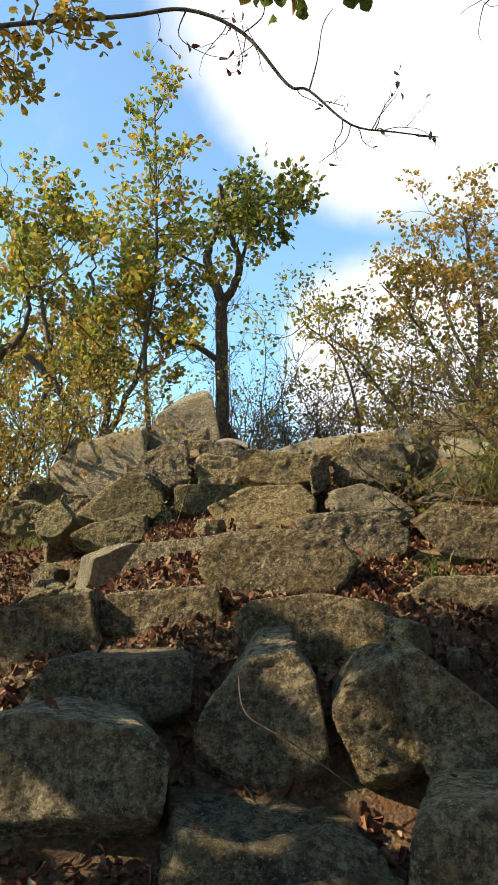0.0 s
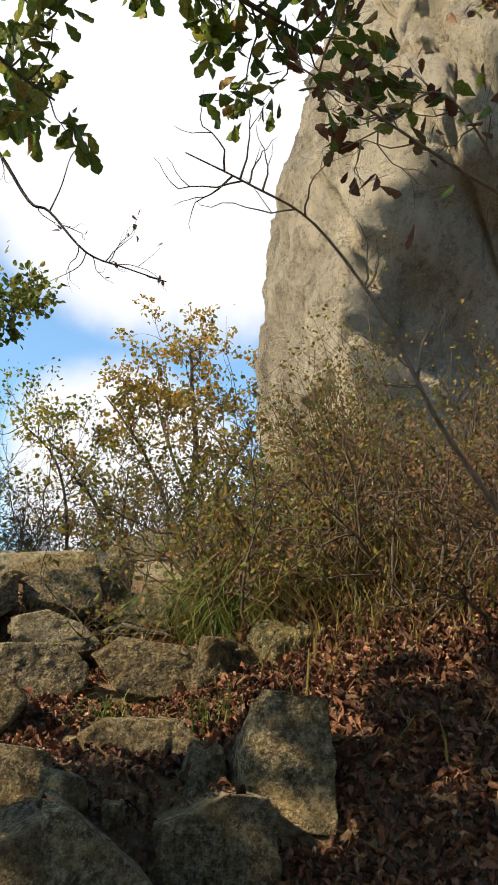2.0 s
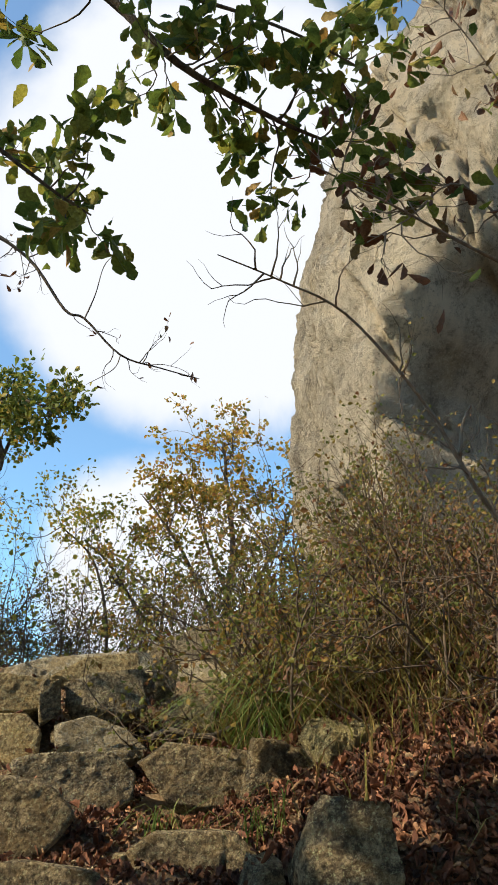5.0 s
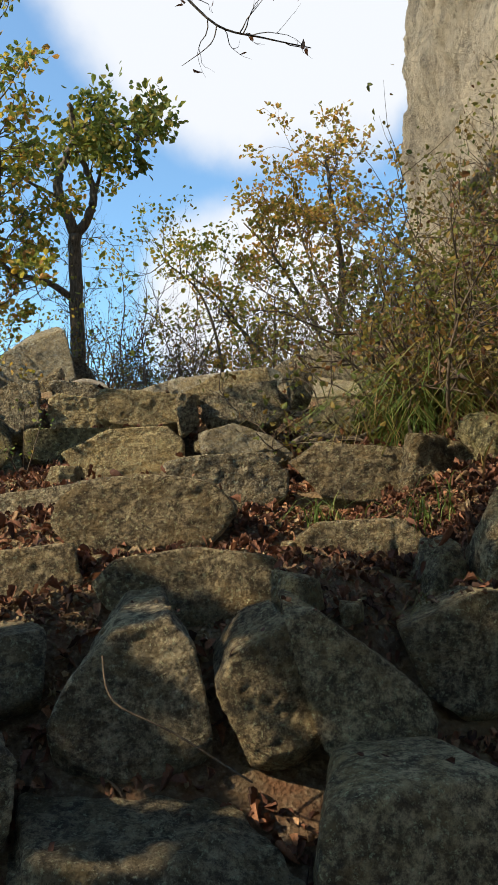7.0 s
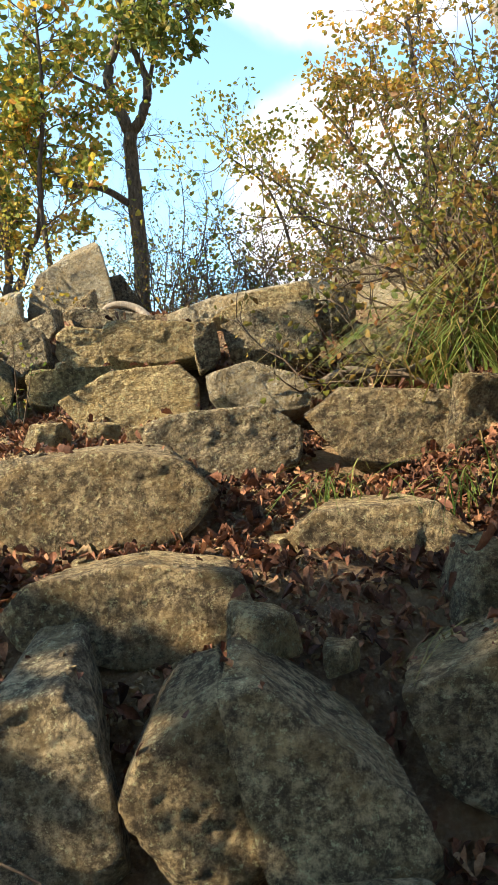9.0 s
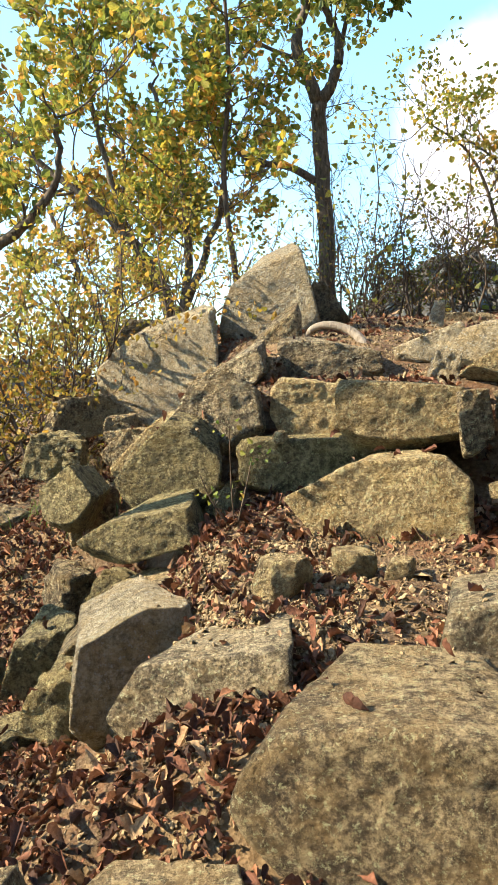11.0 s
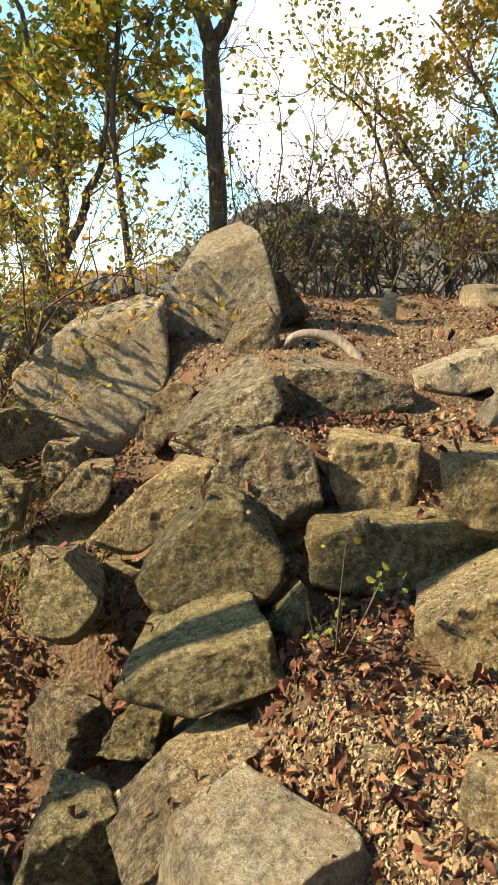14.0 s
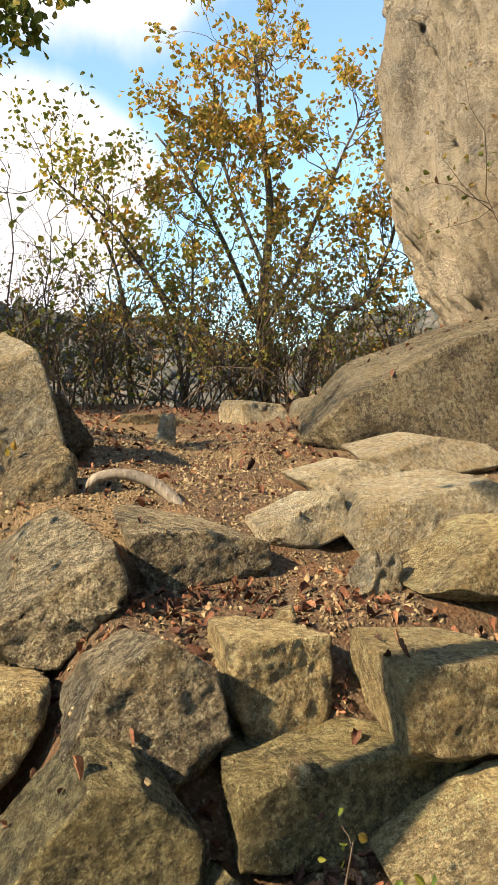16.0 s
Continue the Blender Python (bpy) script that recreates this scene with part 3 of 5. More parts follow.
stone(6.2, 0.34, [(-1.59, 1.50), (-1.42, 1.63), (-1.29, 1.47), (-1.38, 1.30), (-1.57, 1.36)], MOSSY_STONE, "dark mossy boulder among fallen leaves", "boulder", EDGE, n=36)
stone(5.75, 0.46, [(-1.18, 1.36), (-1.00, 1.45), (-0.66, 1.51), (-0.63, 1.40), (-0.95, 1.33), (-1.16, 1.26)], MOSSY_STONE, "flat sloping slab with split layers", "boulder", EDGE, n=48, top=-0.15)
stone(5.50, 0.34, [(-1.14, 1.02), (-1.00, 1.14), (-0.60, 1.25), (-0.48, 1.22), (-0.50, 1.0), (-1.10, 0.95)], STONE, "low slab half buried in gravel", "boulder", EDGE, n=46, yaw=35)
stone(6.0, 0.22, [(-0.65, 1.46), (-0.54, 1.58), (-0.50, 1.43), (-0.60, 1.38)], MOSSY_STONE, "small upright mossy stone", "boulder", EDGE, n=26)
rock(-1.95, 9.7, 1.9, 1.0, 0.7, 0.55, 10, 0, 0, GREY_STONE, "dark rock behind the leaning slab", "boulder", group=EDGE, n=29)
for x, y, z, w, d, h, yaw, pitch, roll in [
        (-1.36, 5.72, 0.66, 0.32, 0.30, 0.36, 12, 0, 12), (-1.54, 6.72, 1.04, 0.32, 0.34, 0.42, 30, 0, 6),
        (-2.16, 7.60, 1.30, 0.44, 0.34, 0.34, 8, 0, 4), 
        (-1.40, 6.12, 0.86, 0.26, 0.26, 0.26, 40, 0, 10),
        (-1.16, 6.06, 0.92, 0.20, 0.20, 0.22, -14, 0, 24), (-1.72, 7.86, 1.46, 0.24, 0.24, 0.26, 0, 0, 0),
        (-1.96, 7.45, 1.30, 0.16, 0.18, 0.30, 10, 0, 10), (-1.28, 6.85, 1.14, 0.26, 0.22, 0.2, 30, 0, 0),
        (-1.75, 5.6, 0.52, 0.34, 0.3, 0.3, 60, 0, 10), (-1.62, 5.15, 0.42, 0.36, 0.32, 0.34, 20, 0, 0),
        (-1.28, 5.2, 0.5, 0.26, 0.24, 0.28, 45, 0, 0), (-2.3, 6.9, 0.94, 0.4, 0.36, 0.3, 0, 0, 8),
        (-1.0, 5.28, 0.76, 0.34, 0.3, 0.26, 0, 0, 10), (-2.2, 8.3, 1.5, 0.7, 0.3, 0.34, 25, 0, -12)]:
    rock(x, y, z, w, d, h, yaw, pitch, roll, (STONE, MOSSY_STONE)[len(ROCKS) % 2], EL, "boulder", group=EDGE, n=26, taper=0.2)

# ---- the level path and its rocks ----
TOP = "rocks round the level path"
stone(7.22, 0.52, [(-0.49, 2.23), (-0.18, 2.19), (0.14, 2.12), (0.16, 2.00), (-0.05, 1.92), (-0.38, 1.97)], GREY_STONE, "long grey slab with a flat textured top", "step_stone", TOP, n=54, top=-0.14)
stone(7.4, 0.36, [(0.21, 2.14), (0.64, 2.30), (0.66, 2.16), (0.32, 2.05), (0.22, 2.04)], PALE_STONE, "pale wedge stone edging the path", "step_stone", TOP, n=38)
stone(7.15, 0.52, [(0.53, 2.14), (0.60, 2.24), (1.37, 2.36), (1.43, 2.26), (0.98, 2.13), (0.64, 2.00)], PALE_STONE, "long pale stone with weathered ledges", "step_stone", TOP, n=52, top=-0.06)
stone(7.0, 0.34, [(0.66, 2.04), (1.06, 2.14), (1.22, 2.04), (1.14, 1.96), (0.76, 1.97)], STONE, "flat brown stone below a pale ledge", "step_stone", TOP, n=34)
stone(6.7, 0.36, [(0.91, 2.12), (1.22, 2.20), (1.37, 2.02), (1.21, 1.92), (1.01, 2.03)], STONE, "brown stone block beside the path", "step_stone", TOP, n=34)
stone(8.1, 0.46, [(0.88, 2.24), (1.25, 2.33), (1.45, 2.29), (1.20, 2.14), (0.98, 2.16)], PALE_STONE, "sunlit pale stone at the path side", "step_stone", TOP, n=38, top=-0.1)
stone(8.35, 0.6, [(1.44, 2.33), (2.02, 2.45), (2.47, 2.39), (2.66, 2.22), (1.85, 2.19), (1.56, 2.25)], PALE_STONE, "broad pale ledge under the great boulder", "step_stone", TOP, n=46, top=-0.1)
stone(9.3, 1.7, [(1.71, 2.29), (2.18, 2.78), (2.72, 3.01), (3.60, 3.35), (5.62, 3.94), (5.93, 1.95), (3.65, 2.13), (2.05, 2.30)], GREY_STONE, "great sloping grey boulder under the cliff", "boulder", TOP, n=110, rough=1.6, top=-0.05, lean=0.15)
rock(0.46, 6.95, 1.94, 0.16, 0.16, 0.17, 0, 0, 12, PALE_STONE, "small pale stone lying on the path", "loose_stone", group=TOP, n=19)
rock(2.12, 11.35, 2.28, 0.82, 0.55, 0.30, 5, 0, 0, PALE_STONE, "sunlit pale stone at the path's far end", group=TOP, n=26, taper=0.35)
rock(2.95, 11.60, 2.30, 0.64, 0.50, 0.34, -10, 0, -6, PALE_STONE, "pale far stone beside the great boulder", group=TOP, n=26, taper=0.3)
rock(1.0, 11.4, 2.24, 0.9, 0.4, 0.22, 4, 0, 0, STONE, "low stone lining the path's far edge", group=TOP, n=26)
rock(-0.1, 11.0, 2.22, 0.5, 0.35, 0.2, 20, 0, 0, STONE, "low brown stone on the path edge", group=TOP, n=23)
rock(0.25, 11.3, 2.24, 0.5, 0.3, 0.18, -10, 0, 0, STONE, "low brown stone on the path edge", group=TOP, n=23)
rock(0.6, 9.9, 2.24, 0.16, 0.16, 0.28, 0, 0, 8, PALE_STONE, "small upright stone on the path", "loose_stone", group=TOP, n=19, taper=0.4)
rock(2.05, 4.62, 1.26, 0.56, 0.50, 0.50, 14, 0, 4, MOSSY_STONE, "earthy lump of the bank with moss and leaves", "boulder", group=EDGE, n=30, rough=2.0, sharp=10)
rock(1.70, 4.66, 1.16, 0.50, 0.44, 0.44, 0, 0, 0, STONE, "earthy stone block in the bank", "boulder", group=EDGE, n=29, rough=1.25, sharp=9)

# ---- arched root on the path ----


class Geo:
    """Gathers faces for one mesh."""

    def __init__(self):
        self.v, self.f = [], []

    def tube(self, pts, r0, r1, sides=6):
        start = len(self.v)
        n = len(pts)
        for i, p in enumerate(pts):
            ahead = (pts[min(i + 1, n - 1)] - pts[max(i - 1, 0)]).normalized()
            side = ahead.cross(Vector((0.31, 0.17, 0.93)))
            if side.length < 0.05:
                side = ahead.cross(Vector((1, 0, 0)))
            side.normalize()
            up = side.cross(ahead)
            r = r0 + (r1 - r0) * i / (n - 1)
            for k in range(sides):
                a = 2 * math.pi * k / sides
                self.v.append(tuple(p + side * (math.cos(a) * r) + up * (math.sin(a) * r)))
        for i in range(n - 1):
            for k in range(sides):
                a, b = start + i * sides + k, start + i * sides + (k + 1) % sides
                self.f.append((a, b, b + sides, a + sides))
        self.f.append(tuple(range(start + sides - 1, start - 1, -1)))
        self.f.append(tuple(range(start + (n - 1) * sides, start + n * sides)))

    def mesh(self, name, material):
        return mesh_from(name, self.v, self.f, material)


def smooth_line(pts, steps=6):
    """A smooth curve through the points."""
    pts = [Vector(p) for p in pts]
    out = []
    for i in range(len(pts) - 1):
        a, b, c, d = pts[max(i - 1, 0)], pts[i], pts[i + 1], pts[min(i + 2, len(pts) - 1)]
        for k in range(steps):
            t = k / steps
            out.append(0.5 * (2 * b + (c - a) * t + (2 * a - 5 * b + 4 * c - d) * t * t + (3 * b - a - 3 * c + d) * t ** 3))
    return out + [pts[-1]]


geo = Geo()
geo.tube(smooth_line([(-0.42, 8.25, 2.12), (-0.38, 8.2, 2.27), (-0.25, 8.15, 2.31), (-0.08, 8.1, 2.26), (0.02, 8.0, 2.15), (0.05, 7.95, 2.02)]), 0.022, 0.038, 10)
tagged(new("tree_root", geo.mesh("tree_root", PALE_TWIG)), "pale arched tree root bridging the path's edge", "root")

geo = Geo()
geo.tube(smooth_line([(1.10, 5.34, 1.60), (1.22, 5.3, 1.66), (1.36, 5.28, 1.64), (1.52, 5.3, 1.65), (1.7, 5.36, 1.74)]), 0.022, 0.016, 7)
tagged(new("tree_root", geo.mesh("tree_root", BARK)), "dark bare root crossing behind a step stone", "root")
geo = Geo()
geo.tube(smooth_line([(0.10, 3.08, 0.95), (0.13, 3.05, 0.84), (0.28, 3.03, 0.76), (0.48, 2.98, 0.64)]), 0.0035, 0.0025, 5)
tagged(new("fallen_twig", geo.mesh("fallen_twig", TWIG)), "thin dry twig lying across a step stone", "twig")
for x, y, z, s in ((0.70, 3.50, 0.97, 0.15), (0.20, 3.93, 1.08, 0.06), (0.05, 3.95, 1.08, 0.05), (0.42, 3.95, 1.07, 0.08), (0.52, 3.94, 1.08, 0.04), (0.80, 4.0, 1.1, 0.07),
                   (-0.18, 3.95, 1.06, 0.08), (0.9, 3.5, 0.93, 0.08), (-0.18, 5.15, 1.33, 0.17), (0.05, 5.3, 1.36, 0.12), (0.22, 5.28, 1.36, 0.09), (0.58, 5.25, 1.38, 0.10),
                   (0.72, 6.3, 1.8, 0.1), (-0.05, 6.75, 1.93, 0.08), (0.0, 5.66, 1.42, 0.06), (-0.32, 6.16, 1.72, 0.07), (0.62, 5.64, 1.56, 0.1), (-0.42, 5.35, 1.3, 0.1)):
    rock(x, y, z, s * 1.2, s, s * 0.85, s * 900 % 90, 0, 0, OCHRE_STONE, "small pale loose stone on the gravel", "loose_stone", group="loose stones", n=16, rough=s * 3, sharp=14)

# ---- the cliff ----
CLIFF_Z = [0, 2.4, 4.2, 6.5, 8.5, 10, 12.4, 14.2, 16, 19, 24, 26]
CLIFF_R = [3.9, 4.15, 4.75, 5.0, 5.0, 4.8, 4.2, 3.4, 2.4, 1.9, 1.0, 0.1]
cv, cf = [], []
rings, sides = 380, 620
for i in range(rings + 1):
    z = 26.0 * i / rings
    r = np.interp(z, CLIFF_Z, CLIFF_R)
    for k in range(sides):
        a = 2 * math.pi * k / sides
        cv.append((math.cos(a) * r, math.sin(a) * r, z))
for i in range(rings):
    for k in range(sides):
        a, b = i * sides + k, i * sides + (k + 1) % sides
        cf.append((a, b, b + sides, a + sides))
cf.append(tuple(range(rings * sides, (rings + 1) * sides)))
cv = np.array(cv)
cn = cv.copy()
cn[:, 2] = 0
cn /= np.linalg.norm(cn, axis=1)[:, None] + 1e-6
swell = layered_noise(cv * np.array((0.32, 0.32, 0.2)), 40, 5) * 0.38 + layered_noise(cv * np.array((1.3, 1.3, 0.9)), 50, 5) * 0.13
crack = np.abs(layered_noise(cv * np.array((0.42, 0.42, 0.16)) + 5, 60, 3))
swell -= np.clip(0.06 - crack, 0, 0.06) * 4.5
# an overhang: below a slanting lip the face is set back
turn = np.degrees(np.arctan2(cv[:, 1], cv[:, 0])) % 360 - 227.3
lip = 6.2 + (turn + 35) * 0.065 + layered_noise(cv * 0.6, 70, 3) * 0.5
facing = (cv[:, 0] * 0.1 - cv[:, 1] * 0.995) / np.maximum(np.hypot(cv[:, 0], cv[:, 1]), 0.01)
flat_r = 0.7 / np.maximum(facing, 0.02)
round_r = np.hypot(cv[:, 0], cv[:, 1])
under = ease(0, 2.6, lip - cv[:, 2])
shrink = np.where(flat_r < round_r, 1 + (np.maximum(flat_r, 0.3) / np.maximum(round_r, 0.01) - 1) * under, 1.0)
cv[:, :2] *= shrink[:, None]
# slanting joints and flaked plates
plates = cv[:, 2] * 0.55 + (turn + 60) * 0.035 + value_noise(cv * 0.4, 72) * 1.2
swell += ((plates % 1) ** 3) * 0.07
joint = np.abs(((turn * 0.045 + cv[:, 2] * 0.16 + layered_noise(cv * 0.35, 73, 3) * 0.45) % 1) - 0.5)
swell -= np.clip(0.035 - joint, 0, 0.035) * 9
swell += np.abs(layered_noise(cv * 2.2, 80, 4)) * -0.13 + np.abs(layered_noise(cv * 7.0, 90, 2)) * 0.035
cv += cn * swell[:, None]
cliff = new("cliff", mesh_from("cliff", cv, cf, CLIFF))
cliff.location = (9.2, 10.2, 1.0)
tagged(cliff, "towering pale granite cliff face with dark streaks", "cliff", kind="structure")

# ---- leaves, grass and trees ----


def leaf_sheet(name, places, ways, sizes, material, rng, width=0.34, cup=0.10, flat=0.0):
    """Many cupped leaves in one mesh: base points, the way each one points, its length."""
    n = len(places)
    ways = ways / (np.linalg.norm(ways, axis=1)[:, None] + 1e-9)
    other = rng.normal(0, 1, (n, 3))
    if flat:
        other[:, 2] *= 1 - flat
    side = np.cross(ways, np.cross(other, ways) if flat else other)
    side /= np.linalg.norm(side, axis=1)[:, None] + 1e-9
    up = np.cross(side, ways)
    s = sizes[:, None]
    bend = rng.uniform(-0.1, 0.35, (n, 1))
    rows = [places,
            places + ways * s * 0.35 + side * s * width * 0.75 + up * s * cup,
            places + ways * s * 0.72 + side * s * width + up * s * (cup - bend * 0.5),
            places + ways * s - up * s * bend,
            places + ways * s * 0.72 - side * s * width + up * s * (cup - bend * 0.5),
            places + ways * s * 0.35 - side * s * width * 0.75 + up * s * cup,
            places + ways * s * 0.55 - up * s * bend * 0.3]
    v = np.stack(rows, 1).reshape(-1, 3)
    base = (np.arange(n) * 7)[:, None]
    f = np.concatenate([base + np.array(q) for q in ((0, 1, 2, 6), (6, 2, 3, 3), (0, 6, 4, 5), (6, 3, 4, 4))], 0)
    faces = [tuple(r) if r[2] != r[3] else tuple(r[:3]) for r in f.tolist()]
    return mesh_from(name, v, faces, material, smooth=False)


def lobed_sheet(name, places, ways, sizes, material, rng, width=0.3, cup=0.15, curl=0.3, flat=0.0):
    """Many lobed, curled oak leaves in one mesh."""
    n = len(places)
    ways = ways / (np.linalg.norm(ways, axis=1)[:, None] + 1e-9)
    other = rng.normal(0, 1, (n, 3))
    other[:, 2] += flat * 3
    side = np.cross(ways, other)
    side /= np.linalg.norm(side, axis=1)[:, None] + 1e-9
    up = np.cross(side, ways)
    s = sizes[:, None]
    bend = rng.uniform(-curl, curl, (n, 1))
    fold = rng.uniform(0.2, 1.4, (n, 1)) * cup
    rows = []
    wide = (0.05, 0.42, 0.62, 0.92, 0.74, 1.0, 0.62)
    along = (0.02, 0.25, 0.34, 0.52, 0.60, 0.76, 0.90)
    for t_, w_ in zip(along, wide):
        mid = places + ways * s * t_ + up * s * bend * (t_ * t_ - 0.3)
        rows += [mid + side * s * width * w_ + up * s * fold * w_, mid, mid - side * s * width * w_ + up * s * fold * w_]
    rows.append(places + ways * s + up * s * bend * 0.7)
    v = np.stack(rows, 1).reshape(-1, 3)
    k = len(rows)
    base = (np.arange(n) * k)[:, None]
    quads_ = [q for i in range(6) for q in ((3 * i, 3 * i + 1, 3 * i + 4, 3 * i + 3), (3 * i + 1, 3 * i + 2, 3 * i + 5, 3 * i + 4))]
    f = np.concatenate([base + np.array(q) for q in quads_], 0).tolist()
    f += np.concatenate([base + np.array(q) for q in ((18, 19, 21), (19, 20, 21))], 0).tolist()
    return mesh_from(name, v, f, material)


class Plant:
    """A woody plant: limbs grown by rule, and leaves at their tips."""

    def __init__(self, seed):
        self.rng = np.random.default_rng(seed)
        self.geo = Geo()
        self.tips = []

    def limb(self, pts, r0, r1, sides=7, steps=5, gnarl=0.0):
        line = smooth_line(pts, steps)
        if gnarl:
            line = [p + Vector(self.rng.normal(0, gnarl, 3)) for p in line]
        self.geo.tube(line, r0, r1, sides)
        return line

    def shoot(self, p, way, length, r, depth, spread=0.7, rise=0.15, kids=4, wander=0.25, tip_every=1):
        rng = self.rng
        way = Vector(way).normalized()
        n = 5 if depth else 4
        pts = [Vector(p)]
        for _ in range(n):
            way = (way + Vector(rng.normal(0, wander, 3)) + Vector((0, 0, rise * 0.4))).normalized()
            pts.append(pts[-1] + way * (length / n))
        self.geo.tube(pts, r, r * (0.45 if depth else 0.3), 5 if depth > 1 else (4 if depth else 3))
        if depth == 0:
            for q in pts[1:]:
                self.tips.append((q, way))
            return
        for k in range(kids):
            t = rng.uniform(0.3, 1.0) if k else 1.0
            i = min(int(t * n), n - 1)
            q = pts[i].lerp(pts[i + 1], t * n - i)
            aside = Vector(rng.normal(0, 1, 3))
            aside -= way * aside.dot(way)
            turn = (way + aside.normalized() * rng.uniform(0.5, 1.3) * spread + Vector((0, 0, rise))).normalized()
            self.shoot(q, turn, length * rng.uniform(0.5, 0.78), r * 0.5, depth - 1, spread, rise, kids, wander)

    def along(self, line, count, length, r, depth, frac=(0.3, 1.0), **more):
        """Side shoots along a limb."""
        for k in range(count):
            t = self.rng.uniform(*frac) * (len(line) - 1)
            i = min(int(t), len(line) - 2)
            p = line[i].lerp(line[i + 1], t - i)
            ahead = (line[i + 1] - line[i]).normalized()
            aside = Vector(self.rng.normal(0, 1, 3))
            aside -= ahead * aside.dot(ahead)
            self.shoot(p, ahead * 0.5 + aside.normalized() * 0.9, length * self.rng.uniform(0.6, 1.2), r, depth, **more)

    def leaves(self, name, per_tip, size, material, scatter=0.06, keep=1.0, width=0.34, droop=0.25, lobed=False):
        rng = self.rng
        tips = [t for t in self.tips if rng.random() < keep]
        places = np.repeat(np.array([tuple(t[0]) for t in tips]), per_tip, 0)
        ways = np.repeat(np.array([tuple(t[1]) for t in tips]), per_tip, 0)
        places = places + rng.normal(0, scatter, places.shape)
        ways = ways * 0.6 + rng.normal(0, 0.75, ways.shape) - np.array((0, 0, droop))
        sizes = rng.uniform(0.65, 1.25, len(places)) * size
        if lobed:
            return lobed_sheet(name, places, ways, sizes, material, rng, width, 0.12, 0.25)
        return leaf_sheet(name, places, ways, sizes, material, rng, width)

    def build(self, name, bark, label, category, crowns, group=""):
        top = tagged(new(name), label, category, group)
        part("trunk" if "tree" in name or "sapling" in name else "stem", self.geo.mesh("trunk", bark), top)
        for mesh, text in crowns:
            part("crown" if "tree" in name or "sapling" in name else "foliage", mesh, top, text)
        return top


def vec(*a):
    return Vector(a)


FORK_LEAF = leaf_material("olive_oak_leaves", (0.0, (0.09, 0.13, 0.025)), (0.6, (0.18, 0.20, 0.035)), (1.0, (0.36, 0.27, 0.05)))

# dark forked tree behind the pointed boulder
t = Plant(5)
trunk = t.limb([(-0.72, 14.8, 2.1), (-0.76, 14.8, 3.1), (-0.80, 14.8, 4.6), (-0.83, 14.8, 5.9)], 0.15, 0.115, 9, gnarl=0.02)
left = t.limb([(-0.83, 14.8, 5.85), (-1.12, 14.75, 6.5), (-1.15, 14.8, 6.9), (-0.98, 14.8, 7.35), (-0.86, 14.7, 7.7), (-0.95, 14.4, 8.1)], 0.11, 0.045, 7, gnarl=0.012)
right = t.limb([(-0.83, 14.8, 5.85), (-0.62, 14.85, 6.2), (-0.52, 14.9, 6.6), (-0.6, 14.9, 7.0), (-0.78, 14.8, 7.3)], 0.10, 0.05, 7, gnarl=0.012)
stub = t.limb([(-0.52, 14.9, 6.6), (-0.42, 14.9, 7.0), (-0.3, 14.8, 7.4)], 0.05, 0.02, 5)
low = t.limb([(-0.8, 14.8, 4.6), (-1.3, 14.6, 4.9), (-1.9, 14.4, 5.0), (-2.3, 14.3, 5.5)], 0.07, 0.03, 6)
side = t.limb([(-1.12, 14.75, 6.5), (-1.62, 14.7, 6.72), (-2.2, 14.7, 7.1)], 0.04, 0.02, 5)
reach = t.limb([(-0.86, 14.7, 7.7), (-0.3, 14.3, 7.7), (0.15, 14.0, 7.5), (0.35, 13.9, 7.25)], 0.04, 0.015, 5)
t.along(left, 5, 0.7, 0.02, 1, (0.6, 1.0))
t.along(right, 3, 0.6, 0.018, 1, (0.6, 1.0))
t.along(reach, 11, 0.6, 0.014, 1, (0.3, 1.0))
t.along(side, 5, 0.6, 0.016, 1, (0.5, 1.0))
t.tips = [q for q in t.tips if q[0].z > 6.4]
count = len(t.tips)
t.along(trunk, 16, 0.7, 0.010, 2, (0.2, 0.95), spread=0.9)
t.along(low, 10, 0.8, 0.012, 2, (0.3, 1.0))
bare = t.tips[count:]
t.tips = t.tips[:count]
crown = t.leaves("crown", 5, 0.14, FORK_LEAF, 0.12)
t.tips = bare
few = t.leaves("crown", 1, 0.09, YELLOW_LEAF, 0.05, keep=0.10)
t.build("forked_tree", BARK, "dark forked oak tree with green leaf clusters and bare twigs", "tree", [(crown, "dark green leaf clusters"), (few, "a few yellow leaves")])

# slender sapling in front of it
t = Plant(6)
stem = t.limb([(-1.85, 13.1, 1.9), (-1.9, 13.1, 3.0), (-2.03, 13.1, 4.5), (-1.9, 13.1, 5.8), (-1.95, 13.1, 7.4), (-2.05, 13.1, 9.0)], 0.055, 0.012, 6)
t.along(stem, 34, 0.75, 0.012, 1, (0.42, 1.0), spread=0.6, kids=3)
crown = t.leaves("crown", 4, 0.12, OAK_LEAF, 0.09, keep=0.8)
t.tips = []
t.along(stem, 8, 0.6, 0.010, 1, (0.1, 0.4), spread=0.7)
t.build("sapling", TWIG, "slender straight sapling with yellow-green leaves", "tree", [(crown, "yellow-green leaves")])

# leafy oaks on the slope side


def leafy_oak(name, seed, base, limbs, count, leaf, size, label, per_tip=4, depth=2, reach=1.1):
    t = Plant(seed)
    for pts, r0, r1 in limbs:
        line = t.limb([vec(*base) + vec(*p) for p in pts], r0, r1, 7, gnarl=0.015)
        t.along(line, count, reach, r1 * 0.7, depth, (0.35, 1.0), kids=3)
    crown = t.leaves("crown", per_tip * 2, size, leaf, 0.07, keep=0.55)
    return t.build(name, BARK, label, "tree", [(crown, "")], "oaks on the slope")


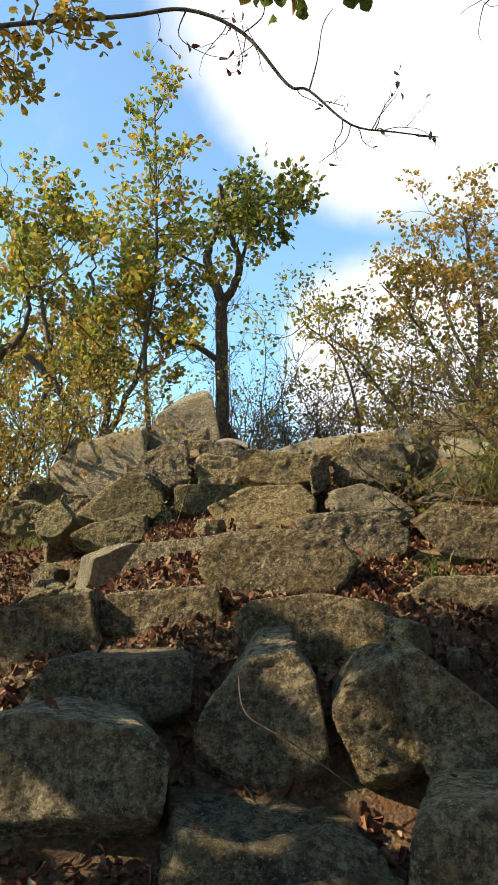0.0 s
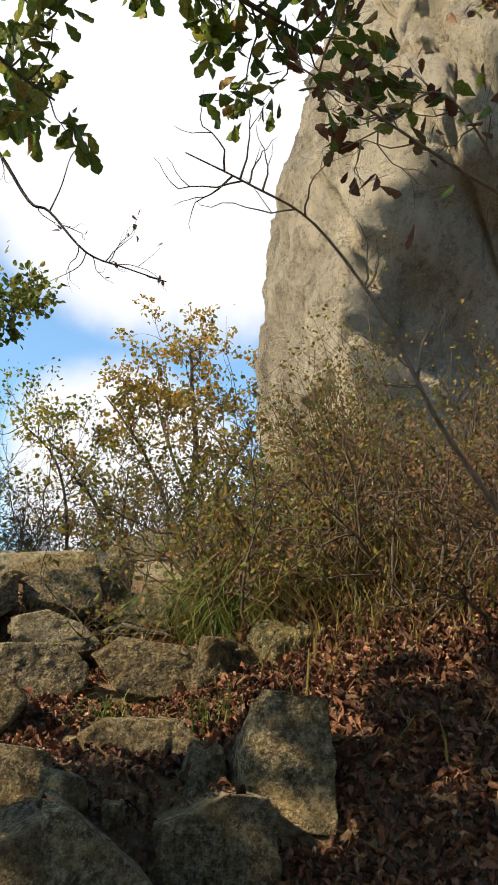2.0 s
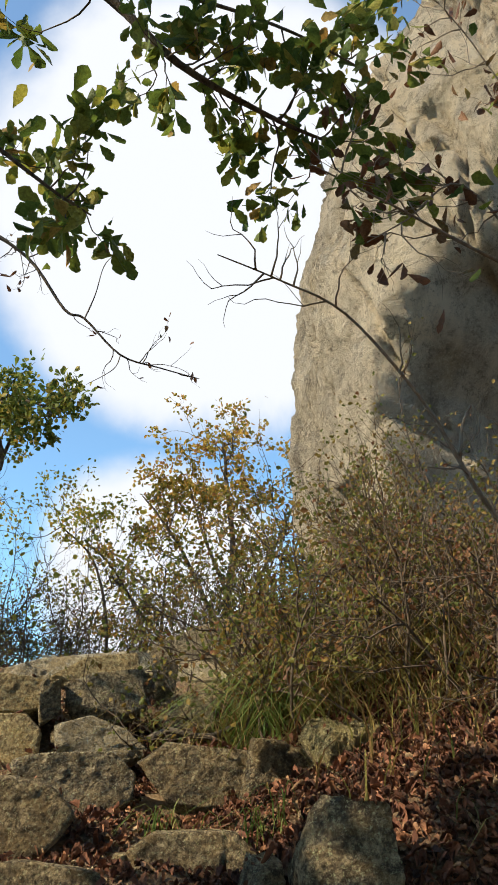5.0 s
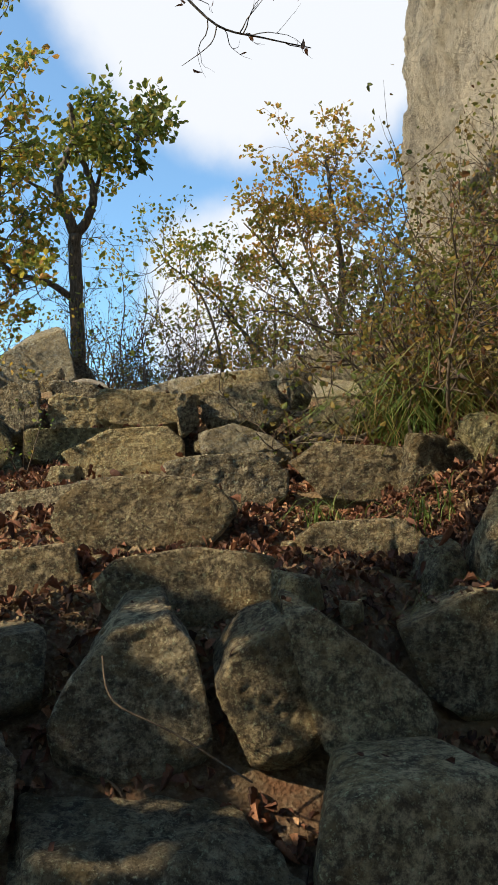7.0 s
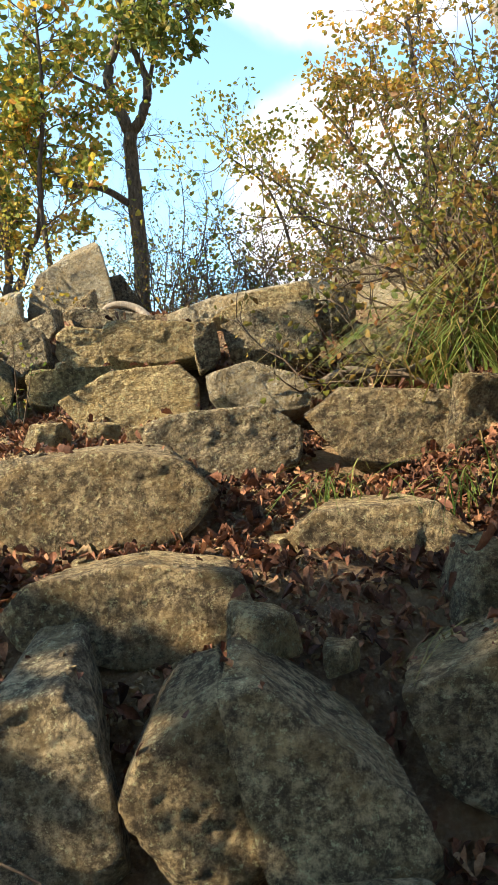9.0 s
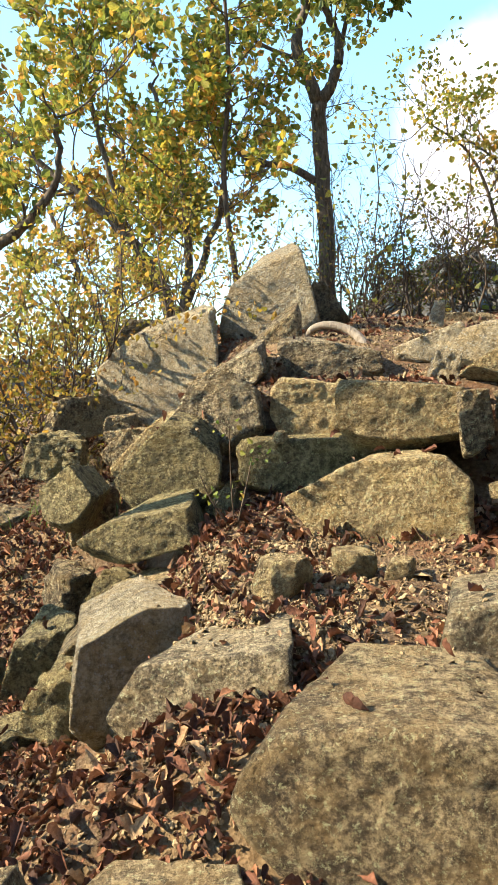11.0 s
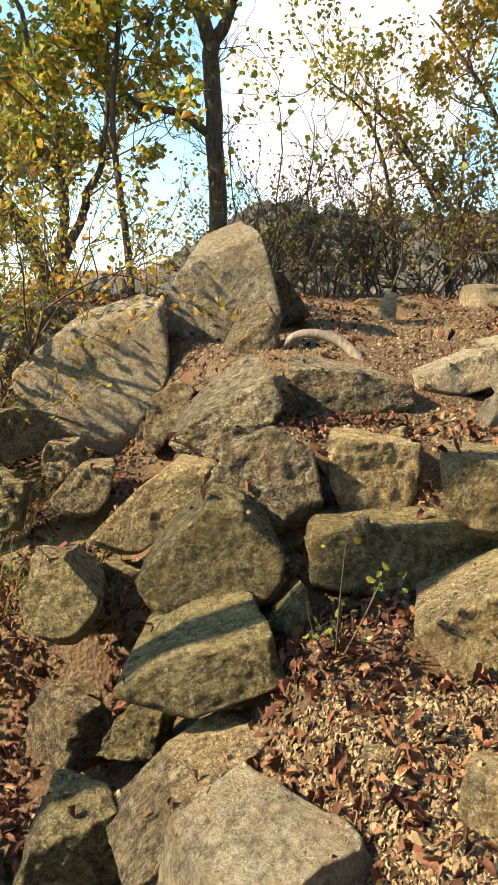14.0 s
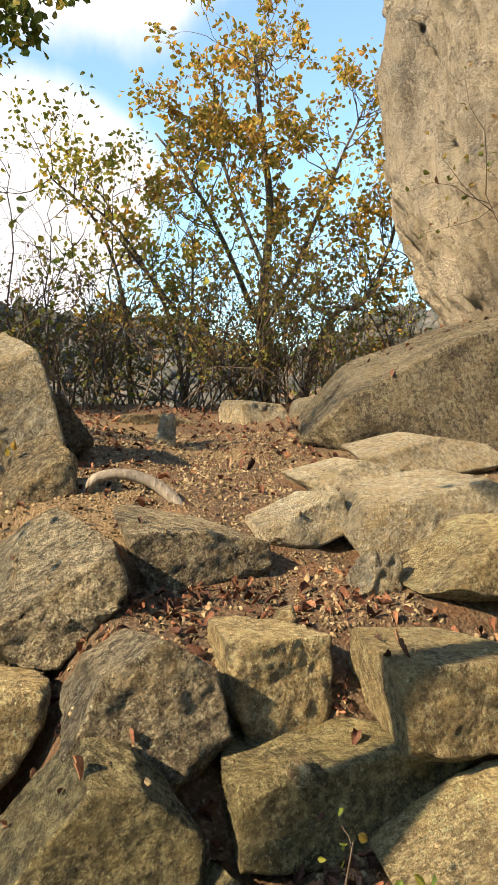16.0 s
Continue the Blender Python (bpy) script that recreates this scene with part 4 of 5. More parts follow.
leafy_oak("oak_tree", 11, (-3.05, 14.0, 1.2), [
    ([(0, 0, 0), (-0.05, 0, 1.2), (-0.2, 0, 1.9), (-0.8, 0, 2.8), (-1.8, -0.1, 3.7), (-2.6, -0.2, 4.4)], 0.15, 0.03),
    ([(0.05, 0, 0), (0.1, 0, 1.5), (0.2, 0.1, 2.4), (0.1, 0.2, 3.6), (-0.3, 0.2, 5.0)], 0.10, 0.03),
    ([(0, 0, 1.4), (0.5, 0, 2.4), (0.8, 0, 3.2), (0.9, 0, 4.4)], 0.08, 0.02),
    ([(-0.8, 0, 2.8), (-1.0, 0, 3.8), (-1.3, 0, 5.2), (-1.6, 0, 6.0)], 0.06, 0.02)],
    11, OAK_LEAF, 0.115, "spreading oak with green and yellow autumn leaves", 5)
leafy_oak("oak_tree", 12, (-4.6, 9.6, 0.3), [
    ([(0, 0, 0), (0.1, 0, 1.6), (0.6, 0.4, 2.8), (1.2, 0.4, 3.25), (1.55, 0.4, 3.7), (1.6, 0.3, 4.2)], 0.10, 0.02),
    ([(0.1, 0, 1.6), (0.0, 0.2, 2.8), (0.1, 0.5, 3.8)], 0.07, 0.02)],
    6, OAK_LEAF, 0.10, "oak with thinning yellow-brown leaves over the slope", 3, 2, 0.8)
leafy_oak("oak_tree", 13, (-5.6, 17.5, 0.5), [
    ([(0, 0, 0), (0.1, 0, 2.0), (0.5, 0, 4.0), (0.6, 0, 6.0)], 0.14, 0.03),
    ([(0.1, 0, 2.0), (-0.8, 0, 4.0), (-1.4, 0, 5.8)], 0.08, 0.025),
    ([(0.3, 0, 3.0), (1.4, 0, 4.4), (2.2, 0, 5.0)], 0.08, 0.025)],
    11, GOLD_LEAF, 0.13, "golden oak farther down the slope")

# unseen oaks added at the walker's back to cut sky light on the steps
for k, (x, y) in enumerate([(-5.5, -3.5), (0.5, -6.0), (6.0, -3.0), (-8.5, -2.5), (7.5, 2.0), (-2.4, -4.2), (3.0, -3.8), (5.2, -0.6)]):
    leafy_oak("oak_tree", 14 + k, (x, y, float(height(np.array([x]), np.array([y]))[0]) - 0.1), [
        ([(0, 0, 0), (0.1, 0, 2.2), (0.5, 0.2, 4.2), (0.6, 0.1, 6.4)], 0.16, 0.04),
        ([(0.1, 0, 1.8), (-0.9, 0.4, 3.4), (-1.8, 0.6, 4.6)], 0.09, 0.03),
        ([(0.2, 0, 2.4), (1.2, -0.3, 3.8), (2.2, 0.4, 4.8)], 0.09, 0.03)],
        9, OAK_LEAF, 0.3, "tall oak in autumn leaf, out of view, added to block sky light", 3, 2, 1.4)

# an unseen bushy young oak, added on the valley side to shade the lowest steps
leafy_oak("oak_tree", 24, (-3.5, 2.2, float(height(np.array([-3.5]), np.array([2.2]))[0]) - 0.1), [
    ([(0, 0, 0), (0.1, 0, 2.0), (0.0, 0.1, 4.0), (0.1, 0.1, 5.8)], 0.10, 0.02),
    ([(0.05, 0, 0.9), (-0.3, 0.3, 2.4), (-0.4, 0.5, 3.9), (-0.3, 0.6, 5.4)], 0.05, 0.02),
    ([(0.05, 0, 1.0), (0.3, -0.3, 2.4), (0.3, -0.4, 4.1), (0.3, -0.3, 5.9)], 0.05, 0.02)],
    9, GREEN_LEAF, 0.15, "bushy young oak added unseen on the valley side for shade", 4, 2, 0.65)

# tree on the left whose bare branch hangs over the steps
t = Plant(21)
t.limb([(-3.4, 5.4, 0.0), (-3.3, 5.5, 2.0), (-3.1, 5.7, 4.0), (-3.0, 5.8, 6.5)], 0.13, 0.05, 8)
up = t.limb([(-3.2, 5.6, 3.2), (-2.9, 5.8, 4.6), (-2.5, 6.0, 5.6), (-2.2, 6.1, 6.6)], 0.06, 0.02, 6)
bough = t.limb([(-3.1, 5.7, 4.6), (-2.6, 6.0, 5.15), (-2.06, 6.1, 5.38), (-1.07, 6.1, 5.47), (-0.57, 6.1, 5.53), (-0.11, 6.1, 5.33), (0.25, 6.1, 4.9),
                (0.42, 6.1, 4.85), (0.75, 6.1, 4.57), (1.1, 6.15, 4.54), (1.45, 6.2, 4.53)], 0.024, 0.004, 6)
t.limb([(0.42, 6.1, 4.85), (0.48, 6.1, 5.1), (0.52, 6.1, 5.4), (0.6, 6.1, 5.55)], 0.008, 0.003, 4)
t.limb([(0.75, 6.1, 4.57), (0.7, 6.05, 4.4), (0.5, 6.0, 4.2)], 0.006, 0.002, 4)
t.limb([(-0.11, 6.1, 5.33), (0.05, 6.1, 5.5), (0.02, 6.1, 5.8)], 0.008, 0.003, 4)
t.limb([(-0.57, 6.1, 5.53), (-0.62, 6.1, 5.3), (-0.4, 6.1, 5.15), (-0.2, 6.0, 5.05)], 0.007, 0.002, 4)
t.along(bough, 18, 0.28, 0.005, 1, (0.3, 1.0), kids=2, wander=0.3)
twigs = t.leaves("crown", 1, 0.075, BROWN_LEAF, 0.03, keep=0.22, width=0.24, lobed=True)
t.tips = []
t.along(up, 7, 0.5, 0.012, 2, (0.2, 1.0), kids=3)
t.along(bough, 10, 0.45, 0.010, 1, (0.05, 0.25), kids=3)
rust = t.leaves("crown", 4, 0.09, GOLD_LEAF, 0.07)
t.build("oak_tree", BARK, "oak whose nearly bare branch hangs over the steps", "tree", [(twigs, "last withered brown leaves"), (rust, "orange-brown leaves")], "oaks on the slope")

# oak whose leafy bough hangs overhead at the foot of the steps
t = Plant(22)
t.limb([(-3.0, 1.4, -0.4), (-2.9, 1.5, 1.6), (-2.7, 1.8, 3.4), (-2.6, 2.0, 5.5)], 0.14, 0.06, 8)
b1 = t.limb([(-2.7, 1.8, 3.5), (-1.6, 2.4, 4.3), (-0.5, 2.8, 4.5), (0.14, 2.8, 4.45), (0.55, 2.8, 4.15), (0.95, 2.8, 4.0), (1.2, 2.8, 3.95)], 0.04, 0.006, 6)
b2 = t.limb([(-1.6, 2.4, 4.3), (-0.8, 2.9, 4.2), (-0.25, 3.0, 3.8), (0.12, 3.0, 3.55), (0.3, 3.05, 3.5)], 0.018, 0.004, 5)
b3 = t.limb([(0.14, 2.8, 4.45), (0.6, 2.8, 4.55), (1.0, 2.7, 4.4), (1.35, 2.7, 4.3)], 0.012, 0.004, 5)
t.along(b1, 20, 0.26, 0.005, 1, (0.45, 1.0), kids=2)
t.along(b2, 10, 0.22, 0.004, 1, (0.45, 1.0), kids=2)
t.along(b3, 9, 0.24, 0.004, 1, (0.2, 1.0), kids=2)
near = t.leaves("crown", 4, 0.095, GREEN_LEAF, 0.035, keep=0.8, width=0.27, lobed=True)
t.tips = []
# upper limb and leaves out of view, added to shade lower steps and bank
high = t.limb([(-2.8, 1.6, 3.6), (-2.9, 1.3, 4.7), (-2.8, 1.3, 5.6), (-2.6, 1.6, 6.4)], 0.05, 0.02, 6)
t.along(high, 13, 0.8, 0.012, 2, (0.3, 1.0), kids=3)
t.along([vec(-2.7, 1.8, 4.3), vec(-2.6, 2.0, 5.5)], 5, 0.8, 0.012, 2, (0.2, 1.0), kids=3)
shade = t.leaves("crown", 4, 0.11, GREEN_LEAF, 0.08)
t.build("oak_tree", BARK, "green oak whose leafy bough hangs overhead", "tree", [(near, "serrated green oak leaves"), (shade, "")], "oaks on the slope")

# sapling with withered leaves on the bank
t = Plant(23)
stem = t.limb([(2.5, 2.85, 1.45), (2.11, 2.7, 1.95), (1.72, 2.62, 2.33), (1.6, 2.6, 2.48), (1.46, 2.6, 2.7), (1.19, 2.6, 2.97), (0.95, 2.6, 3.05), (0.72, 2.6, 3.1)], 0.013, 0.002, 6)
t.limb([(1.6, 2.6, 2.48), (1.62, 2.6, 2.62), (1.66, 2.6, 2.7)], 0.007, 0.004, 5)
t.along(stem, 16, 0.22, 0.004, 1, (0.2, 1.0), kids=2)
t.tips = []
b = t.limb([(2.4, 2.8, 1.6), (2.3, 2.75, 2.6), (2.1, 2.7, 3.4), (1.75, 2.65, 3.75), (1.45, 2.6, 3.45), (1.28, 2.6, 3.3)], 0.009, 0.002, 5)
c = t.limb([(2.2, 2.75, 3.0), (2.3, 2.8, 4.2), (2.0, 2.75, 4.7), (1.75, 2.7, 4.9)], 0.008, 0.002, 5)
d = t.limb([(2.1, 2.7, 3.4), (1.7, 2.6, 3.4), (1.4, 2.6, 3.5), (1.05, 2.6, 3.6)], 0.009, 0.003, 5)
for line, n in ((b, 12), (c, 15), (d, 9)):
    t.along(line, n, 0.30, 0.004, 1, (0.35, 1.0), kids=3, wander=0.3)
dry = t.leaves("crown", 1, 0.085, BROWN_LEAF, 0.03, keep=0.40, width=0.24, lobed=True)
fresh = t.leaves("crown", 1, 0.09, GREEN_LEAF, 0.03, keep=0.14, width=0.27, lobed=True)
t.build("sapling", PALE_TWIG, "twiggy sapling on the bank with withered leaves", "tree", [(dry, "curled brown leaves"), (fresh, "last green leaves")])

# golden tree at the end of the path
t = Plant(31)
base = vec(4.48, 15.8, 2.0)
main = t.limb([(4.48, 15.8, 2.0), (4.47, 15.8, 3.2), (4.42, 15.8, 4.4), (4.5, 15.8, 5.6), (4.3, 15.8, 7.0), (4.15, 15.8, 8.1)], 0.13, 0.025, 8, gnarl=0.012)
longl = t.limb([(4.4, 15.7, 2.3), (3.8, 15.6, 2.7), (3.2, 15.5, 3.4), (2.5, 15.4, 4.1), (1.9, 15.3, 4.7)], 0.075, 0.02, 6, gnarl=0.012)
l1 = t.limb([(4.46, 15.8, 3.5), (3.9, 15.7, 4.5), (3.2, 15.6, 5.6), (2.4, 15.5, 6.5)], 0.06, 0.015, 6, gnarl=0.01)
r1 = t.limb([(4.45, 15.8, 3.8), (5.0, 15.7, 4.8), (5.6, 15.7, 6.2), (6.2, 15.6, 7.6)], 0.06, 0.015, 6, gnarl=0.01)
l2 = t.limb([(4.45, 15.8, 4.6), (3.8, 15.9, 6.0), (3.4, 15.9, 7.2)], 0.045, 0.012, 6)
for line, n in ((main, 18), (l1, 12), (r1, 14), (l2, 10), (longl, 9)):
    t.along(line, n, 0.9, 0.014, 2, (0.35, 1.0), kids=3, spread=0.6)
gold = t.leaves("crown", 6, 0.10, GOLD_LEAF, 0.07, keep=0.5)
t.build("oak_tree", BARK, "golden-leaved oak at the far end of the path", "tree", [(gold, "golden autumn leaves")], "oaks round the path")
t = Plant(32)
c = t.limb([(4.75, 15.0, 2.0), (4.85, 15.0, 2.9), (5.3, 15.0, 3.9), (5.9, 15.0, 4.2), (6.4, 15.0, 5.2), (6.6, 15.0, 6.4)], 0.085, 0.02, 7, gnarl=0.012)
e = t.limb([(5.3, 15.0, 3.9), (4.8, 15.0, 4.1), (4.3, 15.0, 4.6)], 0.05, 0.015, 6)
t.along(c, 20, 0.9, 0.014, 2, (0.4, 1.0), kids=3)
t.along(e, 6, 0.6, 0.010, 1, (0.3, 1.0), kids=3)
gold = t.leaves("crown", 6, 0.10, GOLD_LEAF, 0.07, keep=0.5)
t.build("oak_tree", BARK, "bent oak with a forked trunk and orange leaves", "tree", [(gold, "orange leaves")], "oaks round the path")

# yellow-green small tree over the path edge
t = Plant(33)
for pts in ([(2.9, 15.5, 2.2), (2.7, 15.5, 3.6), (2.0, 15.5, 4.8), (1.3, 15.5, 5.4)], [(2.9, 15.5, 2.2), (3.0, 15.5, 3.8), (3.0, 15.5, 5.0)],
            [(2.0, 15.4, 2.2), (1.9, 15.4, 3.8), (1.5, 15.4, 5.0), (0.8, 15.4, 5.6)]):
    line = t.limb(pts, 0.045, 0.012, 5)
    t.along(line, 12, 0.8, 0.010, 2, (0.4, 1.0), kids=3)
yel = t.leaves("crown", 3, 0.085, YELLOW_LEAF, 0.08, keep=0.6)
t.build("small_tree", TWIG, "small tree with sparse yellow-green leaves", "tree", [(yel, "")])

# bare shrub beside the forked tree
t = Plant(34)
for k in range(11):
    x0, y0 = t.rng.uniform(-0.5, 1.5), t.rng.uniform(12.9, 14.3)
    lean = t.rng.uniform(-0.7, 1.5)
    top = t.rng.uniform(3.6, 5.6)
    line = t.limb([(x0, y0, 2.2), (x0 + lean * 0.25, y0, 3.2), (x0 + lean * 0.6, y0, top - 0.8), (x0 + lean, y0, top)], 0.018, 0.003, 5, gnarl=0.02)
    t.along(line, 9, 0.75, 0.006, 2, (0.15, 1.0), kids=2, spread=0.7)
rd = t.leaves("foliage", 1, 0.12, YELLOW_LEAF, 0.03, keep=0.06, width=0.42)
t.build("shrub", TWIG, "bare upright shrub with a few round leaves", "shrub", [(rd, "few round yellow-green leaves")], "shrubs at the path's end")


def thicket(seed, x0, x1, y0, y1, z0, z1, stems, leaf, size, keep, label, bark=TWIG, depth=2, per_tip=2, lean=0.5):
    """A tangle of thin stems that stand on the ground, with small leaves."""
    t = Plant(seed)
    rng = t.rng
    for k in range(stems):
        x, y = rng.uniform(x0, x1), rng.uniform(y0, y1)
        z = float(height(np.array([x]), np.array([y]))[0]) - 0.05
        tall = rng.uniform(z0, z1)
        way = Vector((rng.normal(0, lean), rng.normal(0, lean), 1.0))
        t.shoot((x, y, z), way, tall, 0.010 + tall * 0.004, depth, spread=0.6, rise=0.1, kids=4)
    leafy = t.leaves("foliage", per_tip, size, leaf, 0.05, keep=keep)
    return t.build("shrub", bark, label, "shrub", [(leafy, "")], "shrubs on the hillside")


thicket(41, -0.6, 1.8, 12.6, 15.2, 0.5, 1.3, 66, BUSH_LEAF, 0.05, 0.5, "brown twiggy shrub at the path's end")
thicket(42, 1.8, 5.2, 12.8, 15.2, 0.6, 1.5, 84, BUSH_LEAF, 0.055, 0.5, "tangled brown shrubs with few leaves")
thicket(43, 5.0, 8.5, 13.5, 17.0, 0.9, 2.0, 30, OAK_LEAF, 0.07, 0.35, "dark twiggy shrubs under the cliff")
thicket(44, -4.4, -2.2, 8.0, 10.4, 0.8, 1.5, 38, GOLD_LEAF, 0.055, 0.8, "yellow-orange leafy shrub on the slope", per_tip=3)
thicket(45, -5.0, -2.3, 10.5, 13.5, 0.9, 1.7, 34, YELLOW_LEAF, 0.06, 0.6, "yellow-green shrub below the oaks", per_tip=3)
thicket(46, -6.5, -3.2, 6.0, 8.5, 0.7, 1.4, 24, OAK_LEAF, 0.06, 0.6, "green and yellow shrub on the slope", per_tip=3)
thicket(47, 1.9, 3.8, 5.2, 6.7, 0.6, 1.1, 40, BUSH_LEAF, 0.04, 0.9, "orange-leaved shrub on the bank", per_tip=2)
thicket(48, 3.0, 4.4, 6.4, 7.8, 0.9, 1.5, 22, BUSH_LEAF, 0.045, 1.0, "yellow-green shrub high on the bank", per_tip=2)
thicket(49, 2.6, 5.0, 4.4, 7.0, 0.6, 1.1, 46, BUSH_LEAF, 0.04, 0.6, "brown tangled undergrowth below the cliff")
thicket(51, 2.2, 4.6, 3.6, 5.6, 0.4, 0.9, 70, BROWN_LEAF, 0.03, 0.6, "dry twigs and brown leaves over the bank", bark=TWIG, lean=0.9)
thicket(50, 1.6, 3.0, 4.6, 6.0, 0.4, 0.9, 50, BUSH_LEAF, 0.04, 0.7, "dry twigs and small leaves on the bank edge", bark=TWIG)


def tuft(name, seed, blades, centre, spread, length, material, label, lean=(0, 0), kind="stuff", thick=0.006):
    """Arching grass blades rooted on the ground."""
    rng = np.random.default_rng(seed)
    v, f = [], []
    for k in range(blades):
        x, y = centre[0] + rng.normal(0, spread[0]), centre[1] + rng.normal(0, spread[1])
        z = float(np.interp(x, gx, GZ[np.searchsorted(gy, y)])) - 0.02
        a = rng.uniform(0, 2 * math.pi)
        way = Vector((math.cos(a) * 0.55 + lean[0], math.sin(a) * 0.55 + lean[1], 0))
        tall = length * rng.uniform(0.35, 1.3)
        side = Vector((-way.y, way.x, 0)).normalized()
        start = len(v)
        n = 5
        for i in range(n + 1):
            s = i / n
            p = Vector((x, y, z)) + way * (tall * s * s * 1.15) + Vector((0, 0, tall * (s - 0.8 * s * s * s)))
            w = thick * (1 - s * 0.85)
            v += [tuple(p - side * w), tuple(p + side * w)]
        for i in range(n):
            q = start + 2 * i
            f.append((q, q + 1, q + 3, q + 2))
    return tagged(new(name, mesh_from(name, v, f, material, smooth=False)), label, "grass", kind=kind)


tuft("grass", 61, 1000, (2.25, 5.6), (0.36, 0.40), 0.8, GRASS, "long dry arching grass hanging over the bank", (-0.15, -0.35))
tuft("grass", 62, 320, (1.85, 5.45), (0.14, 0.22), 0.75, GREEN_GRASS, "green long-bladed grass on the bank edge", (-0.12, -0.4), thick=0.008)
tuft("grass", 63, 600, (2.9, 5.2), (0.6, 0.6), 0.7, GRASS, "dry brown grass on the bank", (-0.2, -0.4))
tuft("grass", 64, 170, (2.6, 4.2), (0.5, 0.4), 0.45, GRASS, "short dry grass on the leafy bank", (-0.3, -0.4))
tuft("grass", 65, 34, (1.02, 4.28), (0.05, 0.04), 0.32, GREEN_GRASS, "small green grass tuft between step stones", (-0.1, -0.3), thick=0.004)
tuft("grass", 66, 30, (1.45, 4.15), (0.07, 0.05), 0.34, GREEN_GRASS, "small grass tuft at the bank's foot", (-0.3, -0.2), thick=0.004)
tuft("grass", 67, 36, (1.28, 3.55), (0.06, 0.05), 0.26, GRASS, "dry grass tuft beside the steps", (-0.1, -0.3), thick=0.004)
tuft("grass", 68, 160, (-2.0, 8.0), (0.25, 0.2), 0.4, GRASS, "dry grass by the leaning slab", (0, -0.2), thick=0.004)
tuft("grass", 69, 120, (-1.75, 6.95), (0.2, 0.2), 0.32, GREEN_GRASS, "thin green grass on the slope", (0, -0.2), thick=0.004)
tuft("grass", 70, 20, (0.95, 2.72), (0.06, 0.05), 0.26, GREEN_GRASS, "few green blades between the lowest stones", (0, -0.2), thick=0.005)

# small plant growing between the stones
t = Plant(71)
for pts in ([(-0.47, 5.78, 1.38), (-0.47, 5.74, 1.6), (-0.46, 5.7, 1.86)], [(-0.47, 5.78, 1.38), (-0.40, 5.7, 1.6), (-0.36, 5.66, 1.74)], [(-0.47, 5.78, 1.38), (-0.55, 5.7, 1.55), (-0.58, 5.66, 1.66)]):
    line = t.limb(pts, 0.005, 0.002, 4)
    t.along(line, 4, 0.08, 0.002, 0, (0.3, 1.0))
lv = t.leaves("foliage", 1, 0.027, GREEN_LEAF, 0.02, keep=0.7, width=0.36)
t.build("seedling", TWIG, "small seedling with round yellowing leaves", "plant", [(lv, "")])

# ---- fallen leaves and gravel ----
from mathutils.bvhtree import BVHTree

all_v, all_f, kinds = [tuple(v) for v in verts], [tuple(q) for q in quads.tolist()], []
soil_faces = len(all_f)
for ob in ROCKS:
    start = len(all_v)
    m = np.array(ob.matrix_world)
    co = np.empty(len(ob.data.vertices) * 3)
    ob.data.vertices.foreach_get("co", co)
    co = co.reshape(-1, 3) @ m[:3, :3].T + m[:3, 3]
    all_v += co.tolist()
    all_f += [tuple(start + i for i in p.vertices) for p in ob.data.polygons]
solid = BVHTree.FromPolygons(all_v, all_f)


def litter_density(x, y):
    d = 0.9
    if -0.9 < x < 0.7 and 4.7 < y < 5.6:
        d = 0.3 + 0.3 * math.sin(x * 5.0 + y * 3.0)
    if x > 1.2 and y < 5.6:
        d = 1.0
    if x < -0.9 and y < 8:
        d = 0.95
    if y > 6.5 and -0.9 < x < 3:
        d = 0.14 + 0.25 * math.sin(x * 3.1 + y * 1.7) * math.sin(y * 2.3 - x)
    return d


def scattered(seed, count, box, on_rock, density):
    rng = np.random.default_rng(seed)
    out = []
    while count > 0:
        count -= 1
        x, y = rng.uniform(box[0], box[1]), rng.uniform(box[2], box[3])
        if rng.random() > density(x, y):
            continue
        hit, normal, index, _ = solid.ray_cast(Vector((x, y, 9)), Vector((0, 0, -1)))
        if hit is None or normal.z < 0.45 or (index >= soil_faces and rng.random() > on_rock):
            continue
        out.append((hit, normal))
    return out, rng


def fallen(name, seed, count, box, size, on_rock, label, density=litter_density):
    spots, rng = scattered(seed, count, box, on_rock, density)
    n = len(spots)
    normals = np.array([tuple(s[1]) for s in spots])
    ways = np.cross(normals, rng.normal(0, 1, (n, 3)))
    ways /= np.linalg.norm(ways, axis=1)[:, None] + 1e-9
    ways = ways + normals * rng.uniform(-0.2, 0.42, (n, 1))
    places = np.array([tuple(s[0]) for s in spots]) + normals * rng.uniform(0.002, 0.02, (n, 1))
    sizes = size * np.clip(np.exp(rng.normal(-0.1, 0.42, n)), 0.35, 1.7)
    me = lobed_sheet(name, places, ways, sizes, LITTER, rng, 0.27, 0.55, 1.1, flat=0.4)
    return tagged(new(name, me), label, "leaves", kind="stuff")


fallen("fallen_leaves", 81, 60000, (-2.6, 3.0, 1.6, 7.2), 0.034, 0.015, "brown and rust fallen oak leaves among the stones")
fallen("fallen_leaves", 82, 30000, (-3.0, 5.0, 6.4, 13.5), 0.034, 0.015, "reddish fallen leaves along the level path")
fallen("fallen_leaves", 83, 30000, (1.2, 4.6, 2.0, 6.4), 0.036, 0.12, "thick rust-brown leaf litter on the bank", lambda x, y: 1.0)

fallen("fallen_leaves", 84, 36000, (-7.0, 7.5, -3.5, 12.0), 0.045, 0.01, "scattered brown leaves over the hillside", lambda x, y: 0.08 if -2.6 < x < 3.0 and y > 1.6 else 0.9)


